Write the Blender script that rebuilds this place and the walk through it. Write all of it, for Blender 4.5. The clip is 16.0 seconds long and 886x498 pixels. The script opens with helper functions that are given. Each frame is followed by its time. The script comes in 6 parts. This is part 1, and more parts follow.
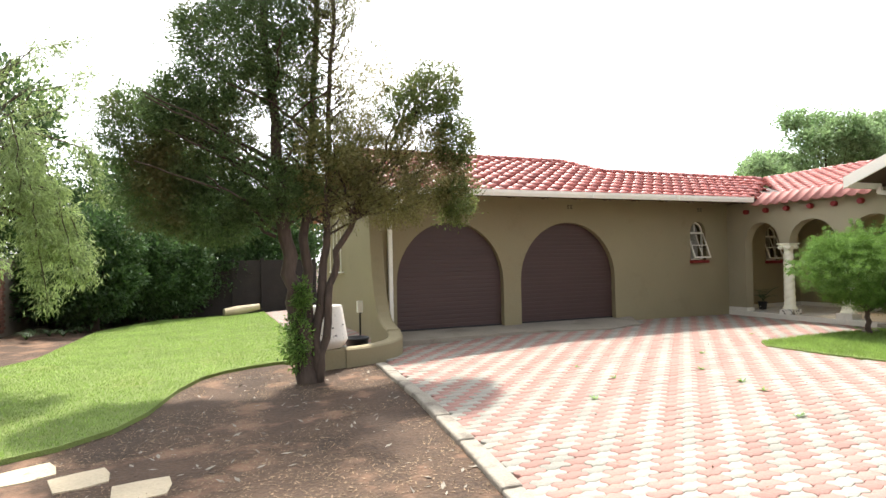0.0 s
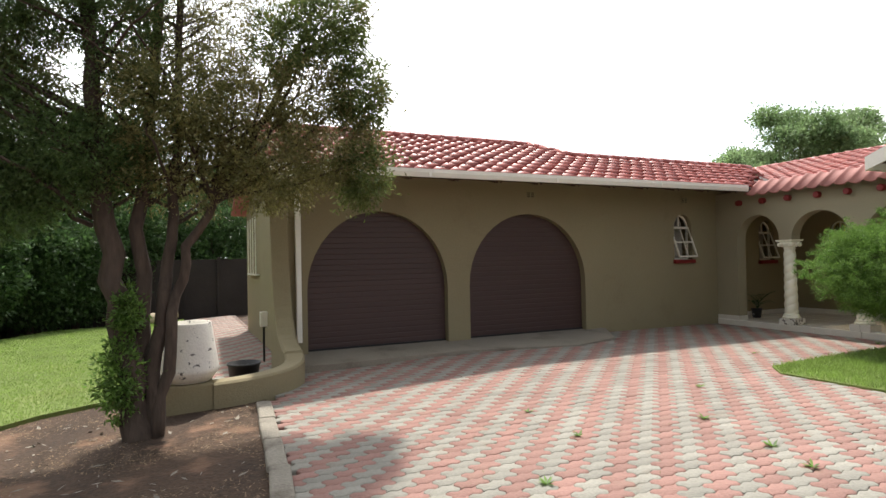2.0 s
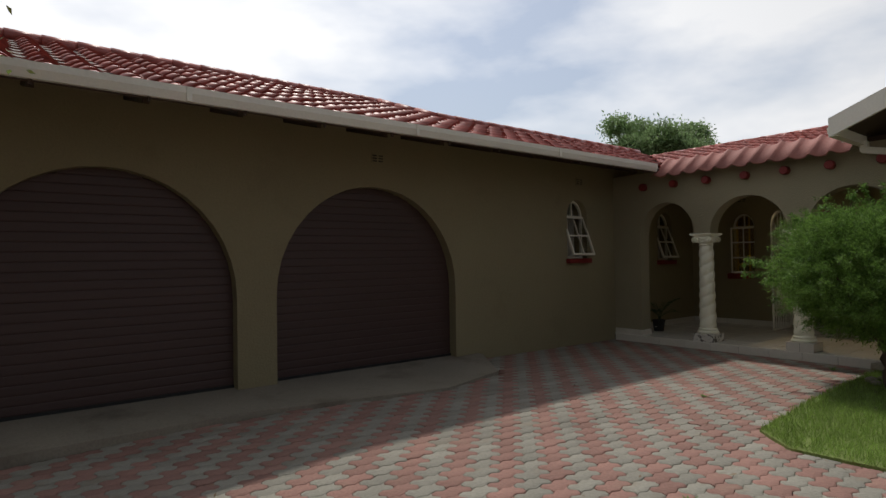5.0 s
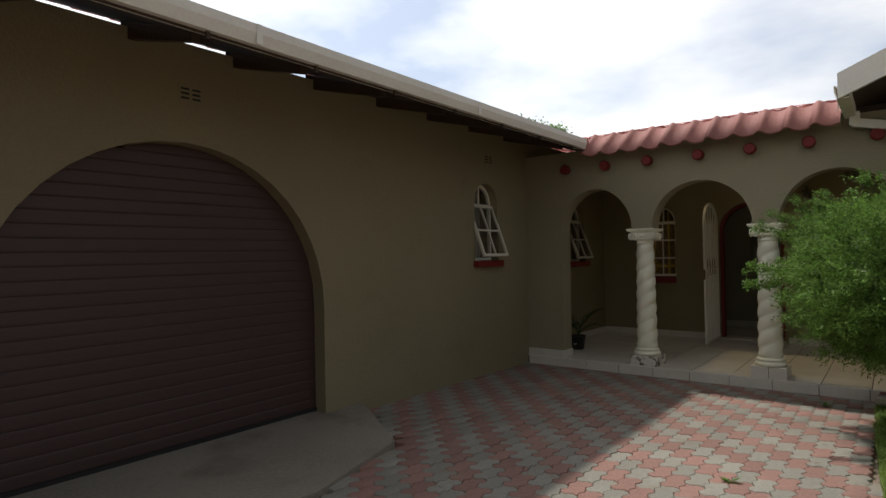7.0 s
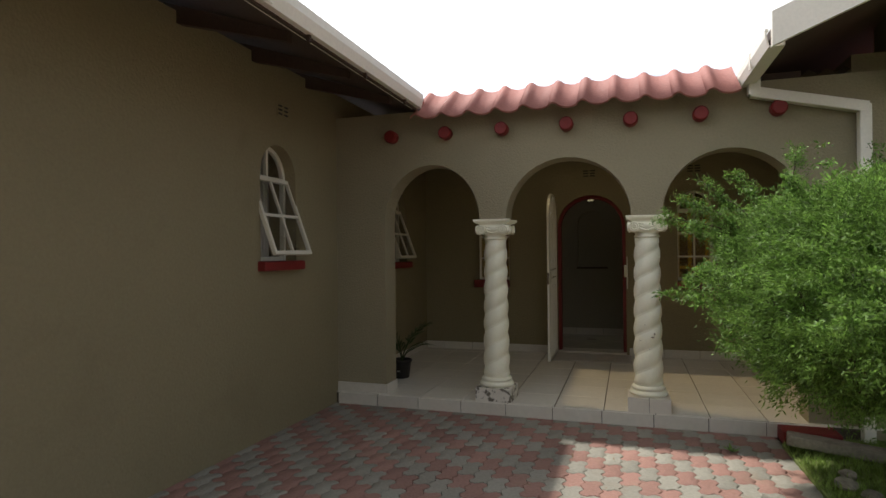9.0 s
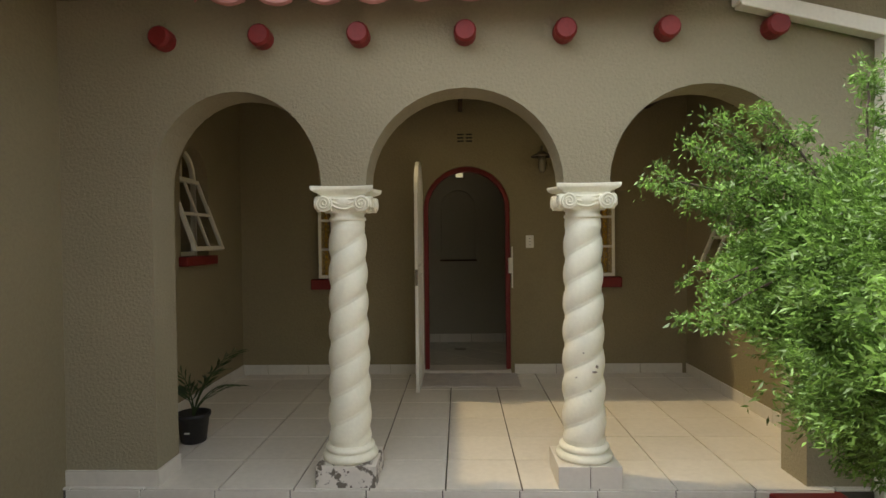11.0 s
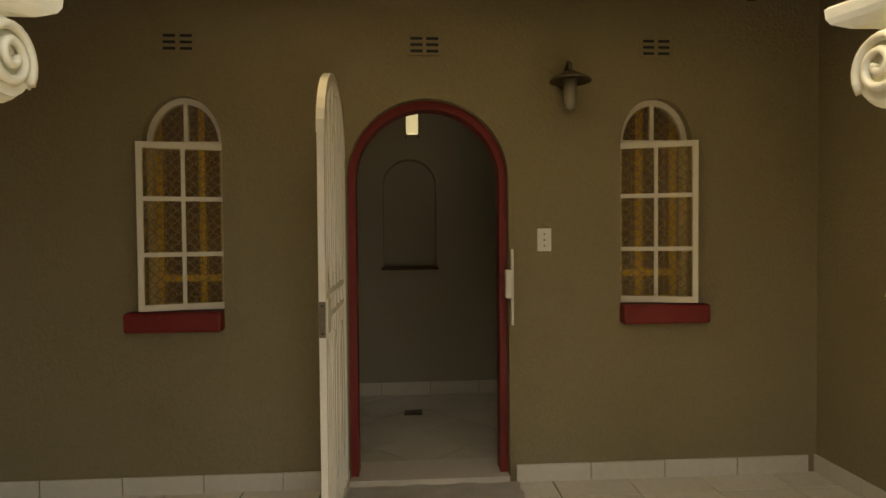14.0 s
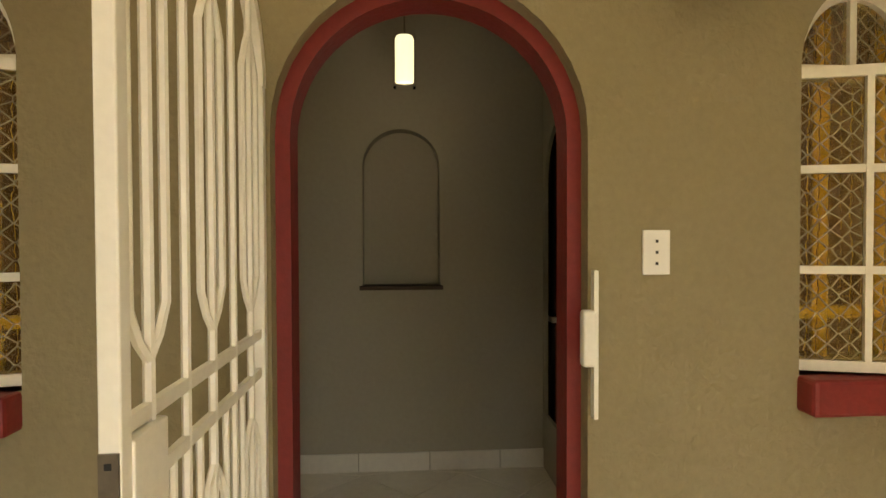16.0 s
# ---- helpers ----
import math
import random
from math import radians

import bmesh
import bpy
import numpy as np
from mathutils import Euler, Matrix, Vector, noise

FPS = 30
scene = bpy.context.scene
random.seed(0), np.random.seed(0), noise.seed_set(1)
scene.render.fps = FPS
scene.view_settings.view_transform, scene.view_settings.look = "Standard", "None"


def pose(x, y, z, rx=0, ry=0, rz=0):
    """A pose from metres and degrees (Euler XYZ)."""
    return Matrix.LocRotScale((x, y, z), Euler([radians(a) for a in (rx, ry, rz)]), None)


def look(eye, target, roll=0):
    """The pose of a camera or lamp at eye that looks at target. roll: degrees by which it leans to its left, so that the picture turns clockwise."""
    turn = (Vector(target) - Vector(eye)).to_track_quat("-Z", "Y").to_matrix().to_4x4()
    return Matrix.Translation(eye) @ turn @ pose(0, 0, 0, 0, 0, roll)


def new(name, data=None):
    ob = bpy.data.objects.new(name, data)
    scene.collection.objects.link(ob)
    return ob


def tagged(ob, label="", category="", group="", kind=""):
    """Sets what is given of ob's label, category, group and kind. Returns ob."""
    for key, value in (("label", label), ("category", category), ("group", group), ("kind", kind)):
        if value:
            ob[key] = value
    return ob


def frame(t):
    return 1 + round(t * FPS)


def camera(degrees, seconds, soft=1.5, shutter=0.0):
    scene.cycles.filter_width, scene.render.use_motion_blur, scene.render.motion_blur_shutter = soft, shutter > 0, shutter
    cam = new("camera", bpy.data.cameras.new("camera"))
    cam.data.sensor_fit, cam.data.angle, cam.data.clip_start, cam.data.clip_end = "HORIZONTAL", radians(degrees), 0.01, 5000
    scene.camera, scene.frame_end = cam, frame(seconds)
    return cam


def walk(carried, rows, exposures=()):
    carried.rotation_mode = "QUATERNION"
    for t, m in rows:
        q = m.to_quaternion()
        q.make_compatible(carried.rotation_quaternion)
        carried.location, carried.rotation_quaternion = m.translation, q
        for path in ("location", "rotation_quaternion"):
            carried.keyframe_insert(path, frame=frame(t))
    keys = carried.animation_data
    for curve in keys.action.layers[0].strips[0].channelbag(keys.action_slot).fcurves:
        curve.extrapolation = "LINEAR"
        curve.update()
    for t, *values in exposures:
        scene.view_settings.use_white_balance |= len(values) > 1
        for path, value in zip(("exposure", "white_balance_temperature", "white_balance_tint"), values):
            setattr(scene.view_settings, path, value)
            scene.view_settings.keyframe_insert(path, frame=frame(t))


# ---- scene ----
cam = camera(74.9, 16.0, soft=1.5)
PATH = [
    (0, (0.31, 0.539, 1.452), (1.071, 2.388, 1.495), -1.2),
    (0.5, (0.699, 1.009, 1.451), (1.459, 2.858, 1.493), -1.3),
    (1, (1.125, 1.488, 1.412), (1.936, 3.316, 1.454), -1.1),
    (1.5, (1.548, 1.908, 1.431), (2.369, 3.731, 1.471), -1.1),
    (2, (1.927, 2.433, 1.442), (2.764, 4.249, 1.482), -1.2),
    (2.5, (2.313, 2.893, 1.443), (3.203, 4.684, 1.481), -1.1),
    (3, (2.663, 3.382, 1.419), (3.604, 5.146, 1.455), -1.0),
    (3.5, (3.011, 3.85, 1.403), (4.014, 5.58, 1.439), -1.0),
    (4, (3.354, 4.321, 1.398), (4.425, 6.009, 1.436), -1.0),
    (4.5, (3.665, 4.844, 1.39), (4.821, 6.475, 1.427), -1.1),
    (5, (4.023, 5.298, 1.368), (5.265, 6.865, 1.406), -0.9),
    (7.5, (5.995, 7.664, 1.431), (7.656, 8.778, 1.449), -1.1),
    (8, (6.428, 7.969, 1.431), (8.177, 8.939, 1.443), -1.0),
    (8.5, (6.871, 8.246, 1.43), (8.708, 9.038, 1.434), -0.8),
    (9, (7.348, 8.466, 1.42), (9.252, 9.077, 1.429), -0.6),
    (9.5, (7.842, 8.657, 1.404), (9.787, 9.119, 1.406), -0.4),
    (9.7, (8.022, 8.724, 1.402), (9.982, 9.122, 1.398), -0.4),
    (12, (10.233, 9.037, 1.424), (12.231, 8.955, 1.373), -0.5),
    (12.5, (10.683, 9.032, 1.422), (12.68, 8.925, 1.369), -0.3),
    (13, (11.101, 9.018, 1.399), (13.097, 8.904, 1.355), -0.3),
    (13.5, (11.465, 9.026, 1.39), (13.461, 8.909, 1.348), -0.4),
    (14, (11.864, 9.029, 1.41), (13.86, 8.905, 1.363), -0.5),
    (14.5, (12.234, 9.022, 1.414), (14.229, 8.887, 1.372), -0.4),
    (15, (12.568, 9.001, 1.444), (14.563, 8.864, 1.405), -0.4),
    (15.5, (12.943, 9.016, 1.435), (14.938, 8.878, 1.403), -0.2),
    (16, (13.33, 8.993, 1.424), (15.325, 8.857, 1.384), -0.2),
]
EXPOSURES = [(0.0, 1.52, 6500, 10), (1.0, 1.34, 6500, 10), (2.0, 0.8, 6500, 10), (3.5, 0.08, 6500, 10), (5.0, -0.6, 6500, 10), (7.5, 0.02, 6500, 10), (9.0, 0.54, 6500, 10), (9.7, 0.82, 6500, 10),
             (11.8, 1.96, 6500, 10), (12.5, 2.14, 6400, 10), (13.2, 2.15, 6300, 10), (13.6, 2.02, 6400, 10), (14.0, 2.05, 7600, 10), (14.5, 2.55, 7600, 10), (15.0, 3.05, 7600, 10), (16.0, 3.45, 7200, 10)]
walk(cam, [(t, look(eye, target, roll)) for t, eye, target, roll in PATH], EXPOSURES)

# ---- sky, sun ----
SUN_DIR = Vector((0.15, 0.46, 1.0)).normalized()
world = bpy.data.worlds.new("sky")
scene.world = world
world.use_nodes = True
wn = world.node_tree
for n in list(wn.nodes):
    wn.nodes.remove(n)
w_out = wn.nodes.new("ShaderNodeOutputWorld")
w_bg = wn.nodes.new("ShaderNodeBackground")
w_sky = wn.nodes.new("ShaderNodeTexSky")
w_sky.sky_type = "NISHITA"
w_sky.sun_disc = False
w_sky.sun_elevation = math.asin(SUN_DIR.z)
w_sky.sun_rotation = math.atan2(SUN_DIR.x, SUN_DIR.y)
w_sky.dust_density = 3.0
w_sky.air_density = 1.2
# broken bright cloud over the blue
w_co = wn.nodes.new("ShaderNodeTexCoord")
w_map = wn.nodes.new("ShaderNodeMapping")
w_map.inputs["Scale"].default_value = (1.0, 1.0, 2.6)
w_no = wn.nodes.new("ShaderNodeTexNoise")
w_no.inputs["Scale"].default_value = 2.3
w_no.inputs["Detail"].default_value = 7
w_no.inputs["Roughness"].default_value = 0.5
w_ramp = wn.nodes.new("ShaderNodeValToRGB")
w_ramp.color_ramp.elements[0].position = 0.32
w_ramp.color_ramp.elements[1].position = 0.54
w_mix = wn.nodes.new("ShaderNodeMixRGB")
# the cloud bank is brighter on the sun's side of the sky
w_dot = wn.nodes.new("ShaderNodeVectorMath")
w_dot.operation = "DOT_PRODUCT"
w_dot.inputs[1].default_value = Vector((SUN_DIR.x, SUN_DIR.y, 0)).normalized()
w_gain = wn.nodes.new("ShaderNodeMapRange")
w_gain.inputs["From Min"].default_value = -0.6
w_gain.inputs["From Max"].default_value = 0.9
w_gain.inputs["To Min"].default_value = 3.8
w_gain.inputs["To Max"].default_value = 15.5
w_tint = wn.nodes.new("ShaderNodeVectorMath")
w_tint.operation = "SCALE"
w_tint.inputs[0].default_value = (0.99, 1.0, 1.02)
wn.links.new(w_co.outputs["Generated"], w_dot.inputs[0])
wn.links.new(w_dot.outputs["Value"], w_gain.inputs["Value"])
wn.links.new(w_gain.outputs["Result"], w_tint.inputs["Scale"])
wn.links.new(w_tint.outputs["Vector"], w_mix.inputs["Color2"])
w_lo = wn.nodes.new("ShaderNodeMapRange")
w_lo.inputs["To Min"].default_value = 0.30
w_lo.inputs["To Max"].default_value = 1.0
wn.links.new(w_co.outputs["Generated"], w_map.inputs["Vector"])
wn.links.new(w_map.outputs["Vector"], w_no.inputs["Vector"])
wn.links.new(w_no.outputs["Fac"], w_ramp.inputs["Fac"])
wn.links.new(w_ramp.outputs["Color"], w_lo.inputs["Value"])
wn.links.new(w_lo.outputs["Result"], w_mix.inputs["Fac"])
w_blue = wn.nodes.new("ShaderNodeVectorMath")
w_blue.operation = "MULTIPLY"
w_blue.inputs[1].default_value = (1.1, 1.25, 1.42)
wn.links.new(w_sky.outputs["Color"], w_blue.inputs[0])
wn.links.new(w_blue.outputs["Vector"], w_mix.inputs["Color1"])
wn.links.new(w_mix.outputs["Color"], w_bg.inputs["Color"])
w_bg.inputs["Strength"].default_value = 0.10
wn.links.new(w_bg.outputs["Background"], w_out.inputs["Surface"])
sun = new("sun", bpy.data.lights.new("sun", "SUN"))
sun.data.energy = 3.05
sun.data.angle = radians(2.0)
sun.data.color = (1.0, 0.955, 0.88)
sun.matrix_world = look(SUN_DIR * 30, (0, 0, 0))


# ---- materials ----
def mat(name, color, rough=0.7, metal=0.0, spread=0.12, scale=3.0, grain=60.0, bump=0.15, bump_scale=None, spots=None, island=0.0, rnd=0.0,
        emission=None, transmission=0.0, subsurface=0.0, sheen=None, stretch=(1, 1, 1)):
    """Principled surface varied at two scales, with fine relief."""
    m = bpy.data.materials.new(name)
    m.use_nodes = True
    nt = m.node_tree
    b = nt.nodes["Principled BSDF"]
    b.inputs["Roughness"].default_value = rough
    b.inputs["Metallic"].default_value = metal
    co = nt.nodes.new("ShaderNodeTexCoord")
    mp = nt.nodes.new("ShaderNodeMapping")
    mp.inputs["Scale"].default_value = stretch
    geo = nt.nodes.new("ShaderNodeNewGeometry")
    nt.links.new(geo.outputs["Position"], mp.inputs["Vector"])
    big = nt.nodes.new("ShaderNodeTexNoise")
    big.inputs["Scale"].default_value = scale
    big.inputs["Detail"].default_value = 5
    fine = nt.nodes.new("ShaderNodeTexNoise")
    fine.inputs["Scale"].default_value = grain
    fine.inputs["Detail"].default_value = 3
    nt.links.new(mp.outputs["Vector"], big.inputs["Vector"])
    nt.links.new(mp.outputs["Vector"], fine.inputs["Vector"])
    add = nt.nodes.new("ShaderNodeMath")
    add.operation = "ADD"
    nt.links.new(big.outputs["Fac"], add.inputs[0])
    nt.links.new(fine.outputs["Fac"], add.inputs[1])
    rng = nt.nodes.new("ShaderNodeMapRange")
    rng.inputs["From Min"].default_value = 0.65
    rng.inputs["From Max"].default_value = 1.35
    rng.inputs["To Min"].default_value = 1 - spread
    rng.inputs["To Max"].default_value = 1 + spread
    nt.links.new(add.outputs[0], rng.inputs["Value"])
    val = rng.outputs["Result"]
    for amount, node_name, socket in ((island, "ShaderNodeNewGeometry", "Random Per Island"), (rnd, "ShaderNodeObjectInfo", "Random")):
        if amount:
            nd = nt.nodes.new(node_name)
            r2 = nt.nodes.new("ShaderNodeMapRange")
            r2.inputs["To Min"].default_value = 1 - amount
            r2.inputs["To Max"].default_value = 1 + amount
            nt.links.new(nd.outputs[socket], r2.inputs["Value"])
            mul = nt.nodes.new("ShaderNodeMath")
            mul.operation = "MULTIPLY"
            nt.links.new(val, mul.inputs[0])
            nt.links.new(r2.outputs["Result"], mul.inputs[1])
            val = mul.outputs[0]
    sc = nt.nodes.new("ShaderNodeVectorMath")
    sc.operation = "SCALE"
    sc.inputs[0].default_value = color
    nt.links.new(val, sc.inputs["Scale"])
    out = sc.outputs["Vector"]
    if spots:
        # stains or chips: (colour, scale, threshold, softness)
        st = nt.nodes.new("ShaderNodeTexNoise")
        st.inputs["Scale"].default_value = spots[1]
        st.inputs["Detail"].default_value = 6
        st.inputs["Roughness"].default_value = 0.6
        nt.links.new(mp.outputs["Vector"], st.inputs["Vector"])
        r3 = nt.nodes.new("ShaderNodeMapRange")
        r3.inputs["From Min"].default_value = spots[2]
        r3.inputs["From Max"].default_value = spots[2] + spots[3]
        nt.links.new(st.outputs["Fac"], r3.inputs["Value"])
        mx = nt.nodes.new("ShaderNodeMixRGB")
        mx.inputs["Color2"].default_value = (*spots[0], 1)
        nt.links.new(r3.outputs["Result"], mx.inputs["Fac"])
        nt.links.new(out, mx.inputs["Color1"])
        out = mx.outputs["Color"]
    nt.links.new(out, b.inputs["Base Color"])
    if bump:
        bp = nt.nodes.new("ShaderNodeBump")
        bp.inputs["Strength"].default_value = bump
        bp.inputs["Distance"].default_value = 0.02
        if bump_scale:
            bn = nt.nodes.new("ShaderNodeTexNoise")
            bn.inputs["Scale"].default_value = bump_scale
            bn.inputs["Detail"].default_value = 4
            nt.links.new(mp.outputs["Vector"], bn.inputs["Vector"])
            nt.links.new(bn.outputs["Fac"], bp.inputs["Height"])
        else:
            nt.links.new(fine.outputs["Fac"], bp.inputs["Height"])
        nt.links.new(bp.outputs["Normal"], b.inputs["Normal"])
    if emission:
        b.inputs["Emission Color"].default_value = (*emission[0], 1)
        b.inputs["Emission Strength"].default_value = emission[1]
    b.inputs["Transmission Weight"].default_value = transmission
    return m


def leaf_mat(name, color, spread=0.35, warm=None):
    """Thin leaves: diffuse with light passing through, varied leaf by leaf."""
    m = mat(name, color, rough=0.55, spread=0.3, scale=1.6, grain=9, bump=0, island=spread, spots=(warm, 0.9, 0.5, 0.2) if warm else None)
    nt = m.node_tree
    b = nt.nodes["Principled BSDF"]
    tr = nt.nodes.new("ShaderNodeBsdfTranslucent")
    src = b.inputs["Base Color"].links[0].from_socket
    nt.links.new(src, tr.inputs["Color"])
    mx = nt.nodes.new("ShaderNodeMixShader")
    mx.inputs["Fac"].default_value = 0.5
    nt.links.new(b.outputs["BSDF"], mx.inputs[1])
    nt.links.new(tr.outputs["BSDF"], mx.inputs[2])
    nt.links.new(mx.outputs["Shader"], nt.nodes["Material Output"].inputs["Surface"])
    return m


PLASTER = mat("khaki_plaster", (0.262, 0.219, 0.126), 0.85, spread=0.07, scale=1.1, grain=45, bump=0.35, bump_scale=55, spots=((0.21, 0.17, 0.095), 1.6, 0.58, 0.25))
TEXTURED = mat("rough_khaki_plaster", (0.305, 0.267, 0.175), 0.9, spread=0.07, scale=1.4, grain=50, bump=0.4, bump_scale=60)
INNER = mat("inner_plaster", (0.36, 0.33, 0.255), 0.85, spread=0.05, scale=1.2, grain=40, bump=0.1)
ROLLER = mat("brown_door_paint", (0.058, 0.030, 0.026), 0.5, spread=0.12, scale=2.0, grain=70, bump=0.08, stretch=(0.3, 1, 3))
CREAM = mat("cream_column_paint", (0.86, 0.84, 0.68), 0.42, spread=0.05, scale=5, grain=60, bump=0.08, spots=((0.55, 0.48, 0.30), 7, 0.66, 0.12))
WHITE = mat("white_paint", (0.80, 0.78, 0.70), 0.45, spread=0.05, scale=4, grain=60, bump=0.05, spots=((0.60, 0.55, 0.45), 5, 0.66, 0.14))
GUTTER = mat("cream_gutter_paint", (0.84, 0.81, 0.72), 0.45, spread=0.06, scale=2, grain=50, bump=0.05, spots=((0.45, 0.40, 0.32), 3, 0.64, 0.14))
FRAME_PAINT = mat("window_frame_paint", (0.74, 0.70, 0.58), 0.5, spread=0.06, scale=6, grain=60, bump=0.06, spots=((0.45, 0.38, 0.25), 12, 0.66, 0.1))
RED = mat("dark_red_paint", (0.195, 0.015, 0.013), 0.55, spread=0.14, scale=5, grain=50, bump=0.12, spots=((0.16, 0.02, 0.018), 5, 0.6, 0.2))
ROOF = mat("red_roof_tile", (0.36, 0.085, 0.065), 0.42, spread=0.15, scale=1.4, grain=35, bump=0.2, rnd=0.16, spots=((0.20, 0.05, 0.045), 2.2, 0.58, 0.18))
ROOF_FAR = mat("red_roof_tile_joined", (0.36, 0.085, 0.065), 0.42, spread=0.15, scale=1.4, grain=35, bump=0.2, island=0.16, spots=((0.20, 0.05, 0.045), 2.2, 0.58, 0.18))
COPING = mat("pink_coping_tile", (0.37, 0.155, 0.130), 0.72, spread=0.12, scale=4, grain=40, bump=0.2, rnd=0.1)
TIMBER = mat("dark_timber", (0.06, 0.035, 0.022), 0.7, spread=0.2, scale=6, grain=40, bump=0.3)
CONCRETE = mat("grey_concrete", (0.27, 0.235, 0.185), 0.9, spread=0.18, scale=1.3, grain=50, bump=0.3, spots=((0.15, 0.12, 0.09), 1.5, 0.55, 0.2))
KERB = mat("pale_concrete", (0.28, 0.25, 0.20), 0.9, spread=0.25, scale=2.5, grain=45, bump=0.5, spots=((0.13, 0.105, 0.08), 4, 0.50, 0.2))
SOIL = mat("bare_soil", (0.072, 0.044, 0.027), 0.97, spread=0.5, scale=1.6, grain=26, bump=0.9, bump_scale=30, spots=((0.20, 0.115, 0.07), 1.5, 0.53, 0.12))
LAWN = mat("lawn_turf", (0.165, 0.215, 0.055), 0.95, spread=0.25, scale=0.9, grain=60, bump=0.8, bump_scale=70, spots=((0.20, 0.22, 0.06), 0.7, 0.55, 0.2))
BLADE = leaf_mat("grass_blade", (0.24, 0.35, 0.08), 0.3)
PINK = mat("pink_paver", (0.288, 0.160, 0.130), 0.9, spread=0.16, scale=1.5, grain=55, bump=0.35, rnd=0.13, spots=((0.30, 0.20, 0.15), 2.5, 0.58, 0.2))
GREY = mat("cream_paver", (0.268, 0.254, 0.212), 0.9, spread=0.16, scale=1.5, grain=55, bump=0.35, rnd=0.13, spots=((0.24, 0.19, 0.14), 2.5, 0.58, 0.2))
PINK_FAR = mat("pink_paver_joined", (0.288, 0.160, 0.130), 0.9, spread=0.16, scale=1.5, grain=55, bump=0.35, island=0.13, spots=((0.30, 0.20, 0.15), 2.5, 0.58, 0.2))
GREY_FAR = mat("cream_paver_joined", (0.268, 0.254, 0.212), 0.9, spread=0.16, scale=1.5, grain=55, bump=0.35, island=0.13, spots=((0.24, 0.19, 0.14), 2.5, 0.58, 0.2))
SAND = mat("joint_sand", (0.24, 0.185, 0.14), 0.95, spread=0.3, scale=3, grain=50, bump=0.4)
TILE = mat("white_floor_tile", (0.74, 0.70, 0.61), 0.22, spread=0.06, scale=2.5, grain=30, bump=0.02, rnd=0.04)
GROUT = mat("dark_grout", (0.10, 0.085, 0.065), 0.95, spread=0.2, scale=8, grain=50, bump=0.2)
SKIRT = mat("skirting_tile", (0.66, 0.62, 0.54), 0.3, spread=0.06, scale=3, grain=30, bump=0.02, rnd=0.04)
PEDESTAL = mat("flaking_white_paint", (0.70, 0.66, 0.58), 0.6, spread=0.06, scale=3, grain=30, bump=0.1, spots=((0.16, 0.14, 0.11), 17, 0.53, 0.03))
BARK = mat("grey_brown_bark", (0.075, 0.053, 0.039), 0.95, spread=0.4, scale=6, grain=22, bump=1.0, bump_scale=18, stretch=(1, 1, 0.25))
POT_WHITE = mat("chipped_white_pot", (0.74, 0.70, 0.62), 0.8, spread=0.08, scale=4, grain=40, bump=0.3, spots=((0.11, 0.10, 0.09), 14, 0.62, 0.03))
POT_BLACK = mat("black_plastic", (0.018, 0.017, 0.017), 0.5, spread=0.2, scale=6, grain=40, bump=0.05)
BRICK = mat("face_brick", (0.20, 0.085, 0.055), 0.9, spread=0.2, scale=5, grain=50, bump=0.3, rnd=0.25)
MORTAR = mat("mortar", (0.24, 0.20, 0.16), 0.95, spread=0.15, scale=5, grain=60, bump=0.3)
# deep tree shade is put into this near-black base colour
DARKWALL = mat("shade_coloured_precast", (0.030, 0.025, 0.022), 0.95, spread=0.3, scale=1.5, grain=30, bump=0.3)
STEEL = mat("lamp_metal", (0.20, 0.17, 0.13), 0.4, metal=0.9, spread=0.2, scale=12, grain=60, bump=0.1)
GLASSY = mat("frosted_lamp_glass", (0.30, 0.27, 0.21), 0.25, spread=0.04, bump=0.02)
GLOW = mat("lit_lamp_glass", (0.9, 0.85, 0.6), 0.4, spread=0.04, bump=0, emission=((1.0, 0.86, 0.50), 0.14))
CURTAIN = mat("grey_net_curtain", (0.50, 0.46, 0.39), 0.9, spread=0.1, scale=5, grain=60, bump=0.1)
BRASSY = mat("amber_curtain", (0.88, 0.64, 0.07), 0.8, spread=0.2, scale=5, grain=60, bump=0.1)
BROWN_CLOTH = mat("brown_drape", (0.17, 0.105, 0.05), 0.9, spread=0.25, scale=7, grain=60, bump=0.1)
# near-black base colour carries the darkness of unlit rooms
ROOM_SHADE = mat("unlit_room_shade", (0.014, 0.012, 0.010), 0.9, spread=0.1, bump=0)
MAT_GREY = mat("grey_door_mat", (0.60, 0.56, 0.52), 0.97, spread=0.12, scale=9, grain=120, bump=0.8, bump_scale=140)
PLASTIC = mat("white_plastic", (0.78, 0.76, 0.70), 0.35, spread=0.02, bump=0)
BLACK = mat("black_detail", (0.012, 0.012, 0.012), 0.6, spread=0.1, bump=0)
STONE = mat("pale_sandstone", (0.47, 0.39, 0.27), 0.92, spread=0.16, scale=4, grain=40, bump=0.5)
CEIL = mat("inner_ceiling", (0.55, 0.52, 0.45), 0.9, spread=0.04, bump=0.05)
LEAF_TREE = leaf_mat("cypress_leaf", (0.105, 0.165, 0.052), 0.4, warm=(0.17, 0.145, 0.05))
LEAF_OLIVE = leaf_mat("browning_leaf", (0.245, 0.225, 0.085), 0.4, warm=(0.13, 0.155, 0.045))
LEAF_TIP = leaf_mat("cypress_tip_leaf", (0.125, 0.165, 0.045), 0.4, warm=(0.20, 0.16, 0.055))
LEAF_BUSH = leaf_mat("golden_bush_leaf", (0.145, 0.255, 0.050), 0.55)
LEAF_HEDGE = leaf_mat("hedge_leaf", (0.060, 0.115, 0.034), 0.4)
